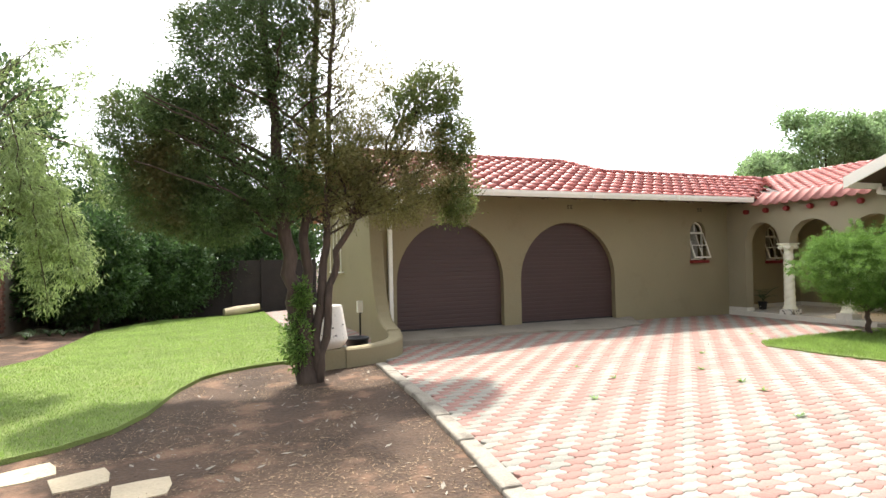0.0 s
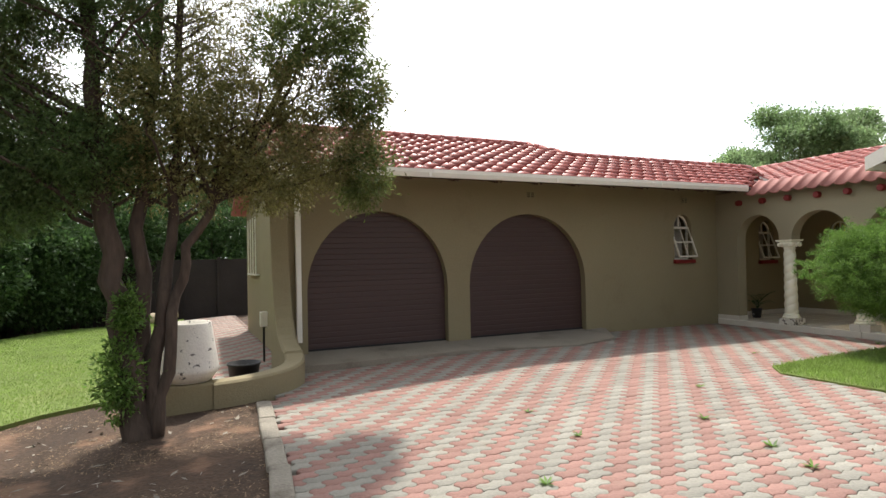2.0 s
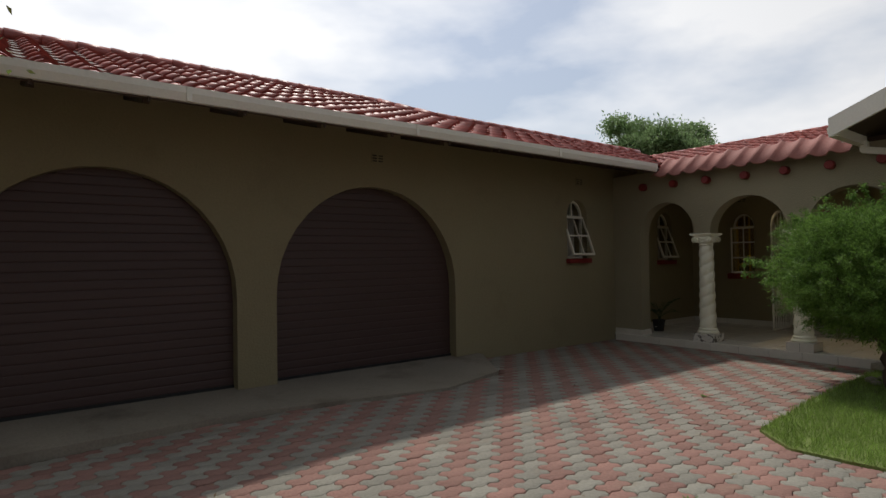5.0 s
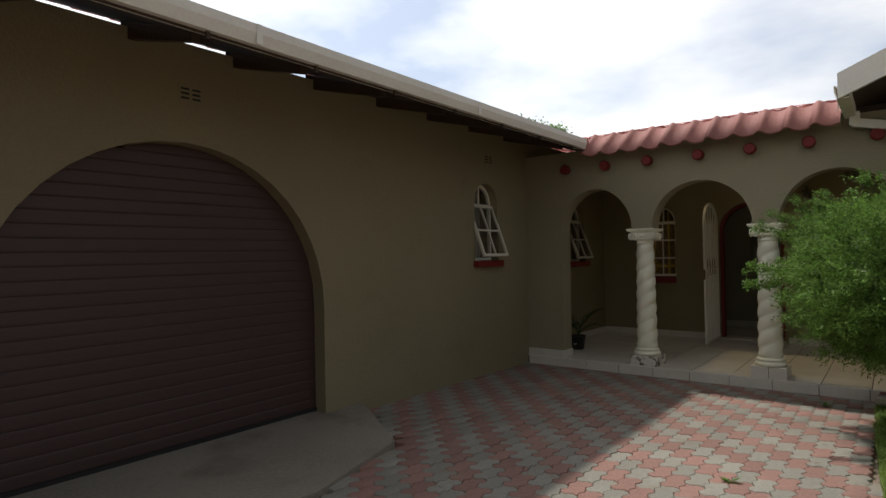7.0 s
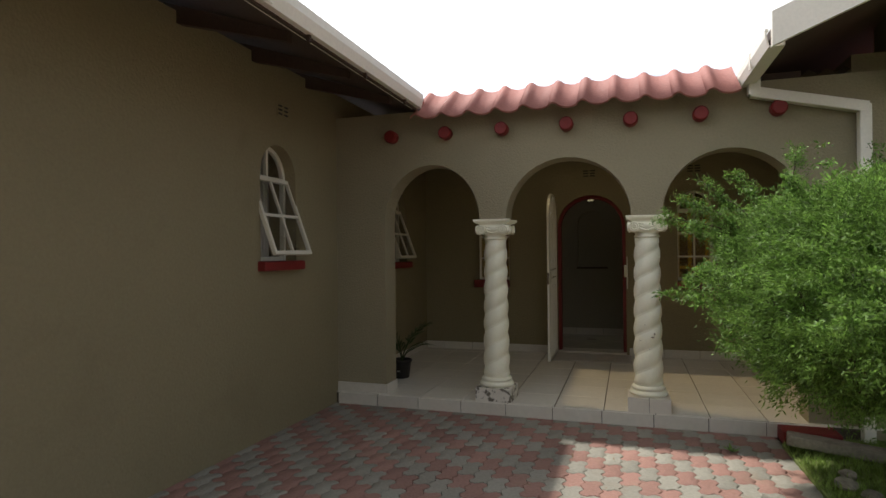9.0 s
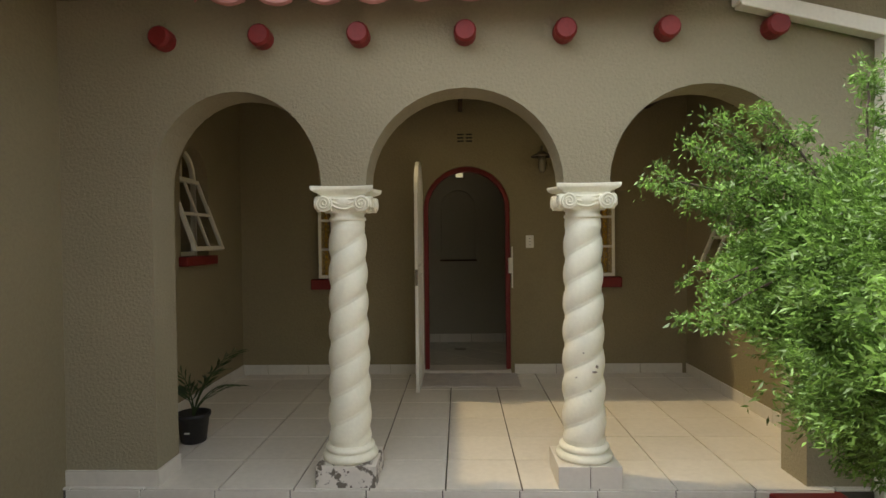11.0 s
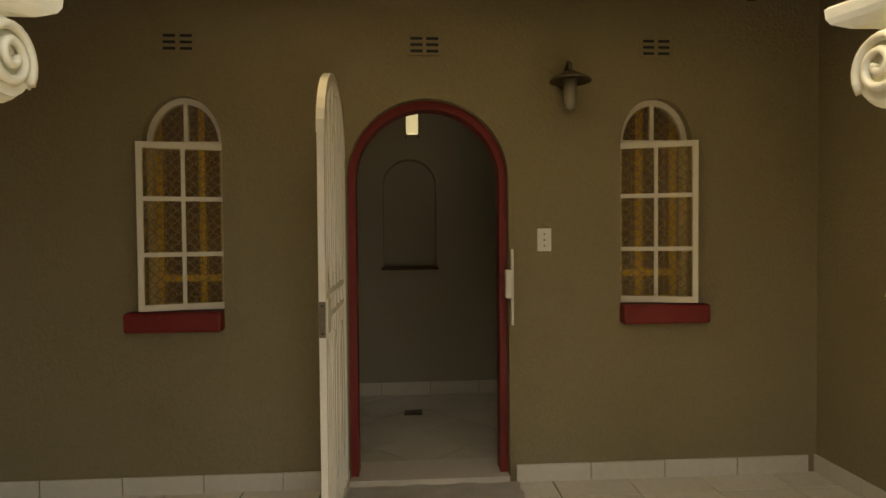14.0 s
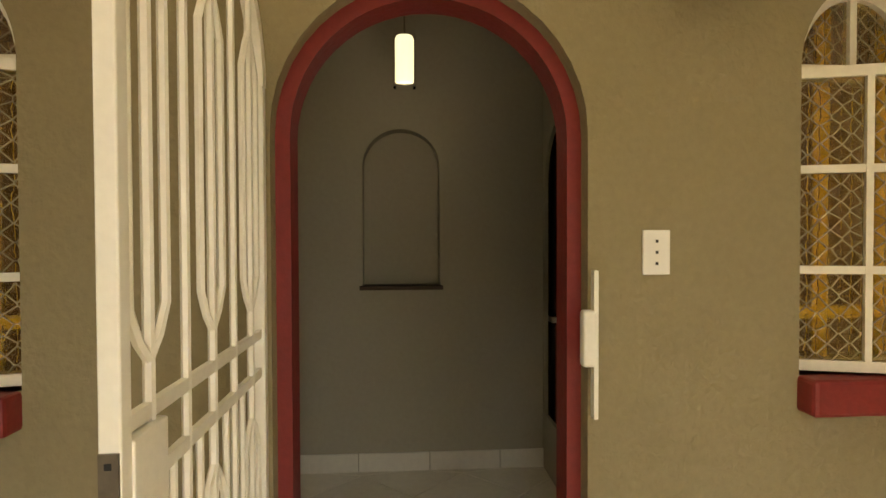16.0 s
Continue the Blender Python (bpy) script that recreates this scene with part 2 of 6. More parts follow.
LEAF_PALE = leaf_mat("weeping_leaf", (0.27, 0.35, 0.13), 0.4)
# leaf green lightened to put distance haze into the colour
LEAF_FAR = leaf_mat("hazed_far_leaf", (0.25, 0.36, 0.16), 0.35)
LEAF_PALM = leaf_mat("palm_leaf", (0.05, 0.085, 0.03), 0.3)
LITTER = mat("dry_leaf_litter", (0.20, 0.14, 0.085), 0.95, spread=0.3, island=0.4, bump=0)


def clear_glass():
    m = bpy.data.materials.new("window_glass")
    m.use_nodes = True
    nt = m.node_tree
    b = nt.nodes["Principled BSDF"]
    b.inputs["Base Color"].default_value = (0.92, 0.94, 0.93, 1)
    b.inputs["Roughness"].default_value = 0.03
    b.inputs["Transmission Weight"].default_value = 1.0
    b.inputs["IOR"].default_value = 1.25
    return m


def patterned_glass():
    """Dark rolled glass with a raised net of rings."""
    m = bpy.data.materials.new("patterned_glass")
    m.use_nodes = True
    nt = m.node_tree
    b = nt.nodes["Principled BSDF"]
    b.inputs["Roughness"].default_value = 0.2
    b.inputs["Transmission Weight"].default_value = 0.93
    tw = nt.nodes.new("ShaderNodeMapRange")
    tw.inputs["From Min"].default_value = 0.03
    tw.inputs["From Max"].default_value = 0.07
    tw.inputs["To Min"].default_value = 0.45
    tw.inputs["To Max"].default_value = 0.96
    b.inputs["IOR"].default_value = 1.3
    geo = nt.nodes.new("ShaderNodeNewGeometry")
    vo = nt.nodes.new("ShaderNodeTexVoronoi")
    vo.feature = "DISTANCE_TO_EDGE"
    vo.voronoi_dimensions = "2D"
    vo.inputs["Scale"].default_value = 27
    vo.inputs["Randomness"].default_value = 0.30
    mp = nt.nodes.new("ShaderNodeMapping")
    mp.inputs["Rotation"].default_value = (0, 0, radians(45))
    sp = nt.nodes.new("ShaderNodeSeparateXYZ")
    cb = nt.nodes.new("ShaderNodeCombineXYZ")
    rp = nt.nodes.new("ShaderNodeValToRGB")
    rp.color_ramp.elements[0].position, rp.color_ramp.elements[0].color = 0.0, (0.55, 0.45, 0.26, 1)
    rp.color_ramp.elements[1].position, rp.color_ramp.elements[1].color = 0.10, (0.90, 0.74, 0.38, 1)
    bp = nt.nodes.new("ShaderNodeBump")
    bp.inputs["Strength"].default_value = 1.0
    bp.inputs["Distance"].default_value = 0.02
    nt.links.new(geo.outputs["Position"], sp.inputs["Vector"])
    nt.links.new(sp.outputs["Y"], cb.inputs["X"])
    nt.links.new(sp.outputs["Z"], cb.inputs["Y"])
    nt.links.new(cb.outputs["Vector"], mp.inputs["Vector"])
    nt.links.new(mp.outputs["Vector"], vo.inputs["Vector"])
    nt.links.new(vo.outputs["Distance"], bp.inputs["Height"])
    nt.links.new(vo.outputs["Distance"], rp.inputs["Fac"])
    nt.links.new(vo.outputs["Distance"], tw.inputs["Value"])
    nt.links.new(tw.outputs["Result"], b.inputs["Transmission Weight"])
    nt.links.new(rp.outputs["Color"], b.inputs["Base Color"])
    nt.links.new(bp.outputs["Normal"], b.inputs["Normal"])
    return m


def sheet_mat():
    """White corrugated translucent sheeting."""
    m = bpy.data.materials.new("translucent_sheeting")
    m.use_nodes = True
    nt = m.node_tree
    tr = nt.nodes.new("ShaderNodeBsdfTranslucent")
    tr.inputs["Color"].default_value = (0.055, 0.043, 0.021, 1)
    df = nt.nodes.new("ShaderNodeBsdfDiffuse")
    df.inputs["Color"].default_value = (0.6, 0.58, 0.52, 1)
    mx = nt.nodes.new("ShaderNodeMixShader")
    mx.inputs["Fac"].default_value = 0.2
    nt.links.new(tr.outputs["BSDF"], mx.inputs[1])
    nt.links.new(df.outputs["BSDF"], mx.inputs[2])
    cl = nt.nodes.new("ShaderNodeBsdfTransparent")
    cl.inputs["Color"].default_value = (1.0, 0.80, 0.46, 1)
    m2 = nt.nodes.new("ShaderNodeMixShader")
    m2.inputs["Fac"].default_value = 0.145
    nt.links.new(mx.outputs["Shader"], m2.inputs[1])
    nt.links.new(cl.outputs["BSDF"], m2.inputs[2])
    nt.links.new(m2.outputs["Shader"], nt.nodes["Material Output"].inputs["Surface"])
    return m


GLASS, RINGED, SHEETING = clear_glass(), patterned_glass(), sheet_mat()


# ---- building helpers ----
def part(name, bm, material, parent=None, label="", smooth=False):
    me = bpy.data.meshes.new(name)
    bm.to_mesh(me)
    bm.free()
    me.materials.append(material)
    if smooth:
        for p in me.polygons:
            p.use_smooth = True
    ob = new(name, me)
    if parent is not None:
        ob.parent = parent
    if label:
        ob["label"] = label
    return ob


def thing(name, label, category, group="", at=None, kind=""):
    e = new(name)
    if at is not None:
        e.matrix_world = at
    return tagged(e, label, category, group, kind)


def box(bm, x0, y0, z0, x1, y1, z1, m=None, bevel=0.0):
    vs = [bm.verts.new((x, y, z)) for x in (x0, x1) for y in (y0, y1) for z in (z0, z1)]
    fs = [bm.faces.new([vs[i] for i in f]) for f in ((0, 1, 3, 2), (4, 6, 7, 5), (0, 4, 5, 1), (2, 3, 7, 6), (0, 2, 6, 4), (1, 5, 7, 3))]
    if bevel:
        es = list({e for f in fs for e in f.edges})
        r = bmesh.ops.bevel(bm, geom=es, offset=bevel, segments=2, affect="EDGES", profile=0.5)
        vs = list({v for f in r["faces"] for v in f.verts} | {v for v in vs if v.is_valid})
    if m is not None:
        bmesh.ops.transform(bm, matrix=m, verts=vs)
    return vs


def boxm(x0, y0, z0, x1, y1, z1, m=None, bevel=0.0):
    bm = bmesh.new()
    box(bm, x0, y0, z0, x1, y1, z1, m, bevel)
    return bm


def slab(loops, d0, d1, place):
    """A plate with holes: loops of (u, w); place(u, w, d) gives the point."""
    bm = bmesh.new()
    rings = []
    for d in (d0, d1):
        edges, these = [], []
        for lp in loops:
            vs = [bm.verts.new(place(u, w, d)) for u, w in lp]
            these.append(vs)
            edges += [bm.edges.new((vs[i], vs[(i + 1) % len(vs)])) for i in range(len(vs))]
        bmesh.ops.triangle_fill(bm, use_beauty=True, edges=edges)
        rings.append(these)
    for a, b in zip(*rings):
        n = len(a)
        for i in range(n):
            bm.faces.new((a[i], a[(i + 1) % n], b[(i + 1) % n], b[i]))
    bmesh.ops.recalc_face_normals(bm, faces=bm.faces)
    return bm


def arch(u0, u1, w0, spring, top, n=20):
    """Outline of an arched opening, from the foot at u0 up and over to u1."""
    c, r = (u0 + u1) / 2, (u1 - u0) / 2
    return [(u0, w0)] + [(c - r * math.cos(math.pi * i / n), spring + (top - spring) * math.sin(math.pi * i / n)) for i in range(n + 1)] + [(u1, w0)]


def tube(bm, pts, radii, seg=8, cap=True):
    pts = [Vector(p) for p in pts]
    rings = []
    for i, p in enumerate(pts):
        t = (pts[min(i + 1, len(pts) - 1)] - pts[max(i - 1, 0)]).normalized()
        a = t.orthogonal().normalized() if i == 0 else (rings_a - t * rings_a.dot(t)).normalized()
        rings_a = a
        b = t.cross(a)
        r = radii[i] if hasattr(radii, "__len__") else radii
        rings.append([bm.verts.new(p + (a * math.cos(k * math.tau / seg) + b * math.sin(k * math.tau / seg)) * r) for k in range(seg)])
    for r0, r1 in zip(rings, rings[1:]):
        for k in range(seg):
            bm.faces.new((r0[k], r0[(k + 1) % seg], r1[(k + 1) % seg], r1[k]))
    if cap:
        bm.faces.new(list(reversed(rings[0])))
        bm.faces.new(rings[-1])
    return bm


def lathe(bm, prof, seg=24, c=(0, 0, 0), cap=True):
    """Turned body from (radius, z) pairs."""
    rings = [[bm.verts.new((c[0] + r * math.cos(k * math.tau / seg), c[1] + r * math.sin(k * math.tau / seg), c[2] + z)) for k in range(seg)] for r, z in prof]
    for r0, r1 in zip(rings, rings[1:]):
        for k in range(seg):
            bm.faces.new((r0[k], r0[(k + 1) % seg], r1[(k + 1) % seg], r1[k]))
    if cap:
        bm.faces.new(list(reversed(rings[0])))
        bm.faces.new(rings[-1])
    return bm


def from_arrays(name, verts, faces, material, parent=None, smooth=False):
    me = bpy.data.meshes.new(name)
    nv, (nf, k) = len(verts), faces.shape
    me.vertices.add(nv)
    me.vertices.foreach_set("co", verts.astype(np.float32).ravel())
    me.loops.add(nf * k)
    me.loops.foreach_set("vertex_index", faces.astype(np.int32).ravel())
    me.polygons.add(nf)
    me.polygons.foreach_set("loop_start", np.arange(0, nf * k, k, dtype=np.int32))
    me.update(calc_edges=True)
    me.materials.append(material)
    ob = new(name, me)
    if parent is not None:
        ob.parent = parent
    return ob


def ground_z(x):
    """Height of the ground: level by the garage, falling gently to the lawn side and to the porch."""
    if x < 9.0:
        return 0.03 - 0.04 * min(max(6.0 - x, 0.0), 5.0)
    return 0.03 * max(0.0, 12.3 - x) / 3.3

# ---- plan (metres) ----
YG = 11.115            # face of the garage wall
XP = 12.30             # face of the arcade
XB = 14.85             # face of the back wall of the porch
YR = 6.82              # right wall of the porch
FLOOR = 0.11
EAVE_Y, EAVE_Z = 10.21, 2.66
PITCH = 0.378


def wall(name, loops, d0, d1, place, material, label, parent=None):
    w = part(name, slab(loops, d0, d1, place), material, parent)
    return tagged(w, label, "wall", kind="structure")


def in_y(u, w, d):
    return (u, d, w)


def in_x(u, w, d):
    return (d, u, w)


# ---- ground ----
def sheet(name, outline, material, lift, label, category, thick=0.06):
    bm = slab([outline], 0, 1, lambda u, w, d: (u, w, 0.0 if d else -thick))
    for x in (1.0, 6.0, 9.0):
        bmesh.ops.bisect_plane(bm, geom=list(bm.verts) + list(bm.edges) + list(bm.faces), plane_co=(x, 0, 0), plane_no=(1, 0, 0))
    for v in bm.verts:
        v.co.z += ground_z(v.co.x) + lift
    ob = part(name, bm, material)
    return tagged(ob, label, category, kind="structure")


def ground():
    xs = np.array([-900, -60, 1, 6, 9, 12.3, 60, 900.0])
    ys = np.array([-900, -60, 0, 20, 60, 900.0])
    v = np.array([(x, y, ground_z(x) - 0.09) for x in xs for y in ys])
    f = np.array([(i * 6 + j, (i + 1) * 6 + j, (i + 1) * 6 + j + 1, i * 6 + j + 1) for i in range(7) for j in range(5)])
    ob = from_arrays("ground", v, f, SOIL)
    tagged(ob, "bare brown earth reaching past the garden", "ground", kind="structure")


ground()
BED_EDGE = [(-4.5, 5.6), (-1.9, 6.25), (-1.31, 6.51), (-0.94, 6.71), (-0.55, 7.13), (-0.30, 7.71), (-0.04, 8.85), (0.25, 9.62), (0.58, 10.0), (1.01, 10.28), (1.43, 10.32)]
BED = [(-4.5, 0.0), (1.75, 0.0), (2.20, 4.05), (2.35, 5.12), (2.45, 5.92), (2.57, 6.97), (2.76, 9.1), (2.9, 9.55), (1.8, 9.8)] + BED_EDGE[::-1]
sheet("soil_bed", BED, SOIL, -0.02, "bare earth bed with leaf litter between lawn and drive", "soil", 0.1)
LAWN_LINE = BED_EDGE + [(1.9, 10.0), (2.1, 10.7), (2.1, 20.7), (1.79, 20.6), (-1.0, 19.9), (-2.25, 17.4), (-2.5, 13.0), (-2.8, 12.2), (-4.2, 10.6), (-9, 9.5), (-9, 5.2)]
sheet("lawn", LAWN_LINE, LAWN, 0.03, "mown green lawn with paler dry patches", "lawn", 0.1)
DRIVE = [(2.10, 2.2), (2.30, 4.05), (2.45, 5.12), (2.55, 5.92), (2.67, 6.97), (2.86, 9.1), (3.12, 9.62), (3.36, 10.1), (3.42, 10.4), (3.42, YG), (12.32, YG), (12.32, 7.44), (11.05, 7.43), (9.82, 7.37), (8.61, 7.27), (8.32, 6.95), (8.35, 6.0), (8.7, 3.5), (9.3, -8), (1.2, -8)]
sheet("driveway", DRIVE, SAND, -0.035, "sandy joint bed under the paved driveway", "driveway", 0.05)
ISLAND = [(8.61, 7.27), (9.82, 7.37), (11.05, 7.43), (12.02, 7.44), (12.3, 7.30), (12.3, -6), (9.3, -6), (8.7, 3.5), (8.35, 6.0), (8.32, 6.95)]
sheet("garden_island", ISLAND, LAWN, 0.02, "grassed garden island bordering the paving", "lawn", 0.1)
SIDE_PATH = [(2.1, 10.2), (3.2, 10.2), (3.42, 10.5), (3.42, 21.0), (2.1, 20.7)]
sheet("side_path", SIDE_PATH, SAND, -0.035, "sandy joint bed of the paved path beside the garage", "path", 0.05)
APRON = [(3.42, 10.5), (4.1, 10.44), (5.85, 10.33), (7.79, 9.98), (8.72, 10.22), (9.2, 11.02), (9.2, YG + 0.3), (3.42, YG + 0.3)]
tagged(part("apron", slab([APRON], 0, 1, lambda u, w, d: (u, w, (ground_z(u) + 0.02 + min(1.0, max(0.0, (w - 10.0) / 1.1)) * (0.10 - ground_z(u))) if d else -0.15)), CONCRETE),
       "weathered concrete apron sloping up to the garage doors", "apron", kind="structure")

# ---- walls ----
D1, D2 = (3.69, 6.00), (6.41, 8.83)
GZ = 0.02
outline = [(3.42, -0.2)] + arch(*D1, -0.2, 1.02, 2.24) + arch(*D2, -0.2, 1.02, 2.24) + [(XB + 0.3, -0.2), (XB + 0.3, 2.93), (3.42, 2.93)]
W1 = arch(11.09, 11.58, 1.36, 2.02, 2.28)
W2 = arch(13.62, 14.11, 1.30, 1.92, 2.17)
wall("wall_garage", [outline, W1, W2], YG, YG + 0.26, in_y, PLASTER, "khaki plastered garage wall with two arched door openings")
wall("wall_garage_side", [[(YG + 0.26, -0.2), (16.4, -0.2), (16.4, 3.0), (YG + 0.26, 3.0)]], 3.42, 3.66, in_x, PLASTER, "khaki plastered side wall of the garage")
wall("wall_garage_rear", [[(3.42, -0.2), (XB, -0.2), (XB, 3.0), (3.42, 3.0)]], 16.4, 16.6, in_y, PLASTER, "plain plastered rear wall closing the garage")
# arcade: three arches over two columns
SPR, TOP = 1.70, 2.205
arc = [(YG, -0.05), (YG, 2.70), (6.62, 2.70), (6.62, -0.05), (7.20, -0.05)]


def half_arch(u0, u1, spring, top, n=20):
    c, r = (u0 + u1) / 2, (u1 - u0) / 2
    return [(c - r * math.cos(math.pi * i / n), spring + (top - spring) * math.sin(math.pi * i / n)) for i in range(n + 1)]


arc += half_arch(7.20, 8.205, SPR, TOP) + [(8.205, 1.69), (8.443, 1.69)] + half_arch(8.443, 9.478, SPR, TOP) + [(9.478, 1.69), (9.715, 1.69)]
arc += half_arch(9.715, 10.62, SPR, TOP) + [(10.62, -0.05)]
wall("wall_arcade", [arc], XP, XP + 0.24, in_x, TEXTURED, "khaki textured plaster arcade wall with three round arches")
DOOR = (8.50, 9.335)
WL = arch(9.955, 10.345, 1.04, 1.88, 2.12)
WR = arch(7.52, 7.905, 1.04, 1.89, 2.125)
back = [(YG, -0.05), (YG, 3.05), (YR - 0.3, 3.05), (YR - 0.3, -0.05)] + arch(*DOOR, -0.05, 1.70, 2.115)
wall("wall_porch_back", [back, WL, WR], XB, XB + 0.26, in_x, PLASTER, "khaki plastered porch wall around the front door")
WS = arch(13.26, 14.19, 1.07, 1.68, 2.16, 28)
wall("wall_porch_right", [[(XP + 0.24, -0.05), (XB + 0.26, -0.05), (XB + 0.26, 2.90), (XP + 0.24, 2.90)], WS], YR - 0.26, YR, in_y, PLASTER, "khaki plastered porch side wall with an arched window")
# entrance hall behind the door
wall("wall_hall_back", [[(8.18, 0), (10.2, 0), (10.2, 2.9), (8.18, 2.9)], arch(8.79, 9.22, 1.155, 1.82, 2.03)], 16.58, 16.70, in_x, INNER, "beige hall wall with an arched niche")
wall("hall_niche", [[(8.7, 1.1), (9.3, 1.1), (9.3, 2.1), (8.7, 2.1)]], 16.70, 16.74, in_x, INNER, "beige back of the hall niche")
wall("wall_hall_left", [[(XB + 0.26, 0), (16.58, 0), (16.58, 2.9), (XB + 0.26, 2.9)]], 9.72, 9.82, in_y, INNER, "beige hall side wall")
wall("wall_hall_right", [[(XB + 0.26, 0), (16.58, 0), (16.58, 2.9), (XB + 0.26, 2.9)], arch(15.7, 16.54, 0.42, 1.72, 2.06)], 8.18, 8.20, in_y, INNER, "beige hall side wall with an arched recess")
# side-room walls: the missing light is put into their near-black colour
wall("wall_side_room", [[(15.2, 0), (17.6, 0), (17.6, 2.9), (15.2, 2.9)]], 7.2, 7.28, in_y, ROOM_SHADE, "near-black wall standing in for the unlit room beyond the hall arch")
wall("wall_side_room_back", [[(7.28, 0), (8.18, 0), (8.18, 2.9), (7.28, 2.9)]], 17.5, 17.6, in_x, ROOM_SHADE, "near-black rear wall standing in for the unlit side room")
wall("wall_side_room_left", [[(16.70, 0), (17.5, 0), (17.5, 2.9), (16.70, 2.9)]], 8.18, 8.26, in_y, ROOM_SHADE, "near-black side wall standing in for the unlit side room")
ceiling = part("ceiling", boxm(XB + 0.26, 7.2, 2.72, 17.6, 10.4, 2.8), CEIL)
# unseen ceilings, added to stop sky light leaking into the side rooms
for nm, b in (("ceiling_left", (XB + 0.26, 10.4, 2.72, 15.8, 11.3, 2.8)), ("ceiling_right", (XB + 0.26, 6.4, 2.72, 16.0, 7.2, 2.8))):
    tagged(part(nm, boxm(*b), CEIL), "unseen ceiling added to keep sky light out of a side room", "ceiling", kind="structure")
tagged(ceiling, "plain off-white hall ceiling", "ceiling", kind="structure")
# near-black walls stand in for unlit rooms; side pieces are added against light leaks
for nm, b in (("room_garage", (3.66, YG + 0.9, -0.05, XB, YG + 1.0, 3.0)), ("room_right", (12.6, 5.9, 0.0, 15.1, 6.0, 3.0)), ("room_front_left", (15.7, 9.82, 0, 15.8, 11.3, 2.72)), ("room_left_blocker", (15.11, 11.2, 0, 15.7, 11.3, 2.72)), ("room_right_blocker", (15.11, 6.4, 0, 15.9, 6.5, 2.72)), ("room_front_right", (15.9, 6.5, 0, 16.0, 8.1, 3.0))):
    tagged(part("wall_" + nm, boxm(*b), ROOM_SHADE), "near-black wall standing in for the unlit room behind", "wall", kind="structure")

# ---- porch floor and step ----
tagged(part("floor", boxm(12.27, YR, -0.05, 17.6, YG, FLOOR - 0.010), GROUT), "dark grout bed of the tiled porch floor", "floor", kind="structure")
floor = bpy.data.objects["floor"]


# ---- roofs ----
def roof_tile_mesh(w=0.31, length=0.40, rise=0.054, lip=0.028, roll=0.62, pan=0.25, n=8):
    """One roman tile: a roll and a pan, thick at its lower edge. x across, y up the slope."""
    bm = bmesh.new()
    us = [i / n for i in range(n + 1)]
    zs = [rise * (max(0.0, math.sin(math.pi * u / roll)) if u < roll else -pan * math.sin(math.pi * (u - roll) / (1 - roll))) for u in us]
    top0 = [bm.verts.new((u * w, 0, z + lip)) for u, z in zip(us, zs)]
    top1 = [bm.verts.new((u * w, length, z + 0.004)) for u, z in zip(us, zs)]
    low0 = [bm.verts.new((u * w, 0.004, z)) for u, z in zip(us, zs)]
    for i in range(n):
        bm.faces.new((top0[i], top0[i + 1], top1[i + 1], top1[i]))
        bm.faces.new((low0[i], low0[i + 1], top0[i + 1], top0[i]))
    bmesh.ops.recalc_face_normals(bm, faces=bm.faces)
    me = bpy.data.meshes.new("tile")
    bm.to_mesh(me)
    bm.free()
    for p in me.polygons:
        p.use_smooth = len(p.vertices) == 4 and abs(p.normal.z) > 0.3
    return me


TILE_MESH = roof_tile_mesh()
TILE_MESH.materials.append(ROOF)


def tile_field(parent, origin, across, up, cols, rows, keep, as_parts):
    """Lay tiles on a slope: origin, unit vectors across and up the slope."""
    across, up = Vector(across).normalized(), Vector(up).normalized()
    nrm = across.cross(up)
    base = Matrix((across, up, nrm)).transposed().to_4x4()
    vs, fs, n0 = [], [], 0
    co = np.array([v.co[:] for v in TILE_MESH.vertices])
    quads = np.array([p.vertices[:] for p in TILE_MESH.polygons])
    for r in range(rows):
        for c in range(cols):
            p = Vector(origin) + across * (c * 0.30) + up * (r * 0.34) + nrm * random.uniform(-0.004, 0.006)
            if not keep(p + across * 0.15 + up * 0.17):
                continue
            m = Matrix.Translation(p) @ base @ pose(0, 0, 0, random.uniform(-0.8, 0.8), 0, random.uniform(-0.5, 0.5))
            if as_parts:
                t = new("tile", TILE_MESH)
                t.parent = parent
                t.matrix_local = m
            else:
                mm = np.array(m)
                vs.append(co @ mm[:3, :3].T + mm[:3, 3])
                fs.append(quads + n0)
                n0 += len(co)
    if vs:
        ob = from_arrays("tile_field", np.vstack(vs), np.vstack(fs), ROOF_FAR, parent)
        ob["kind"] = "stuff"
        for p in ob.data.polygons:
            p.use_smooth = True


def ridge_line(parent, a, b, r=0.09, name="ridge_tile"):
    a, b = Vector(a), Vector(b)
    n = max(1, int((b - a).length / 0.36))
    d = (b - a) / n
    for i in range(n):
        bm = bmesh.new()
        tube(bm, [a + d * i, a + d * (i + 1.06)], [r * 1.06, r * 0.94], 10)
        part(name, bm, ROOF, parent, smooth=True)


SLOPE_N = math.sqrt(1 + PITCH * PITCH)
Z0 = EAVE_Z + 0.085
LOW_RIDGE_Y = 12.58
HIGH_RIDGE_Y = 13.68
HIGH_X = 9.3


def roof_z(y):
    return Z0 + PITCH * (y - EAVE_Y)


groof = thing("garage_roof", "red glazed roman tile roof over the garage wing", "roof", kind="structure")
bm = bmesh.new()
und = [(3.1, EAVE_Y), (14.35, EAVE_Y), (14.35, LOW_RIDGE_Y), (9.7, LOW_RIDGE_Y), (HIGH_X, HIGH_RIDGE_Y), (3.1, HIGH_RIDGE_Y)]
bm = slab([und], 0, 1, lambda u, w, d: (u, w, roof_z(w) - (0.02 if d else 0.09)))
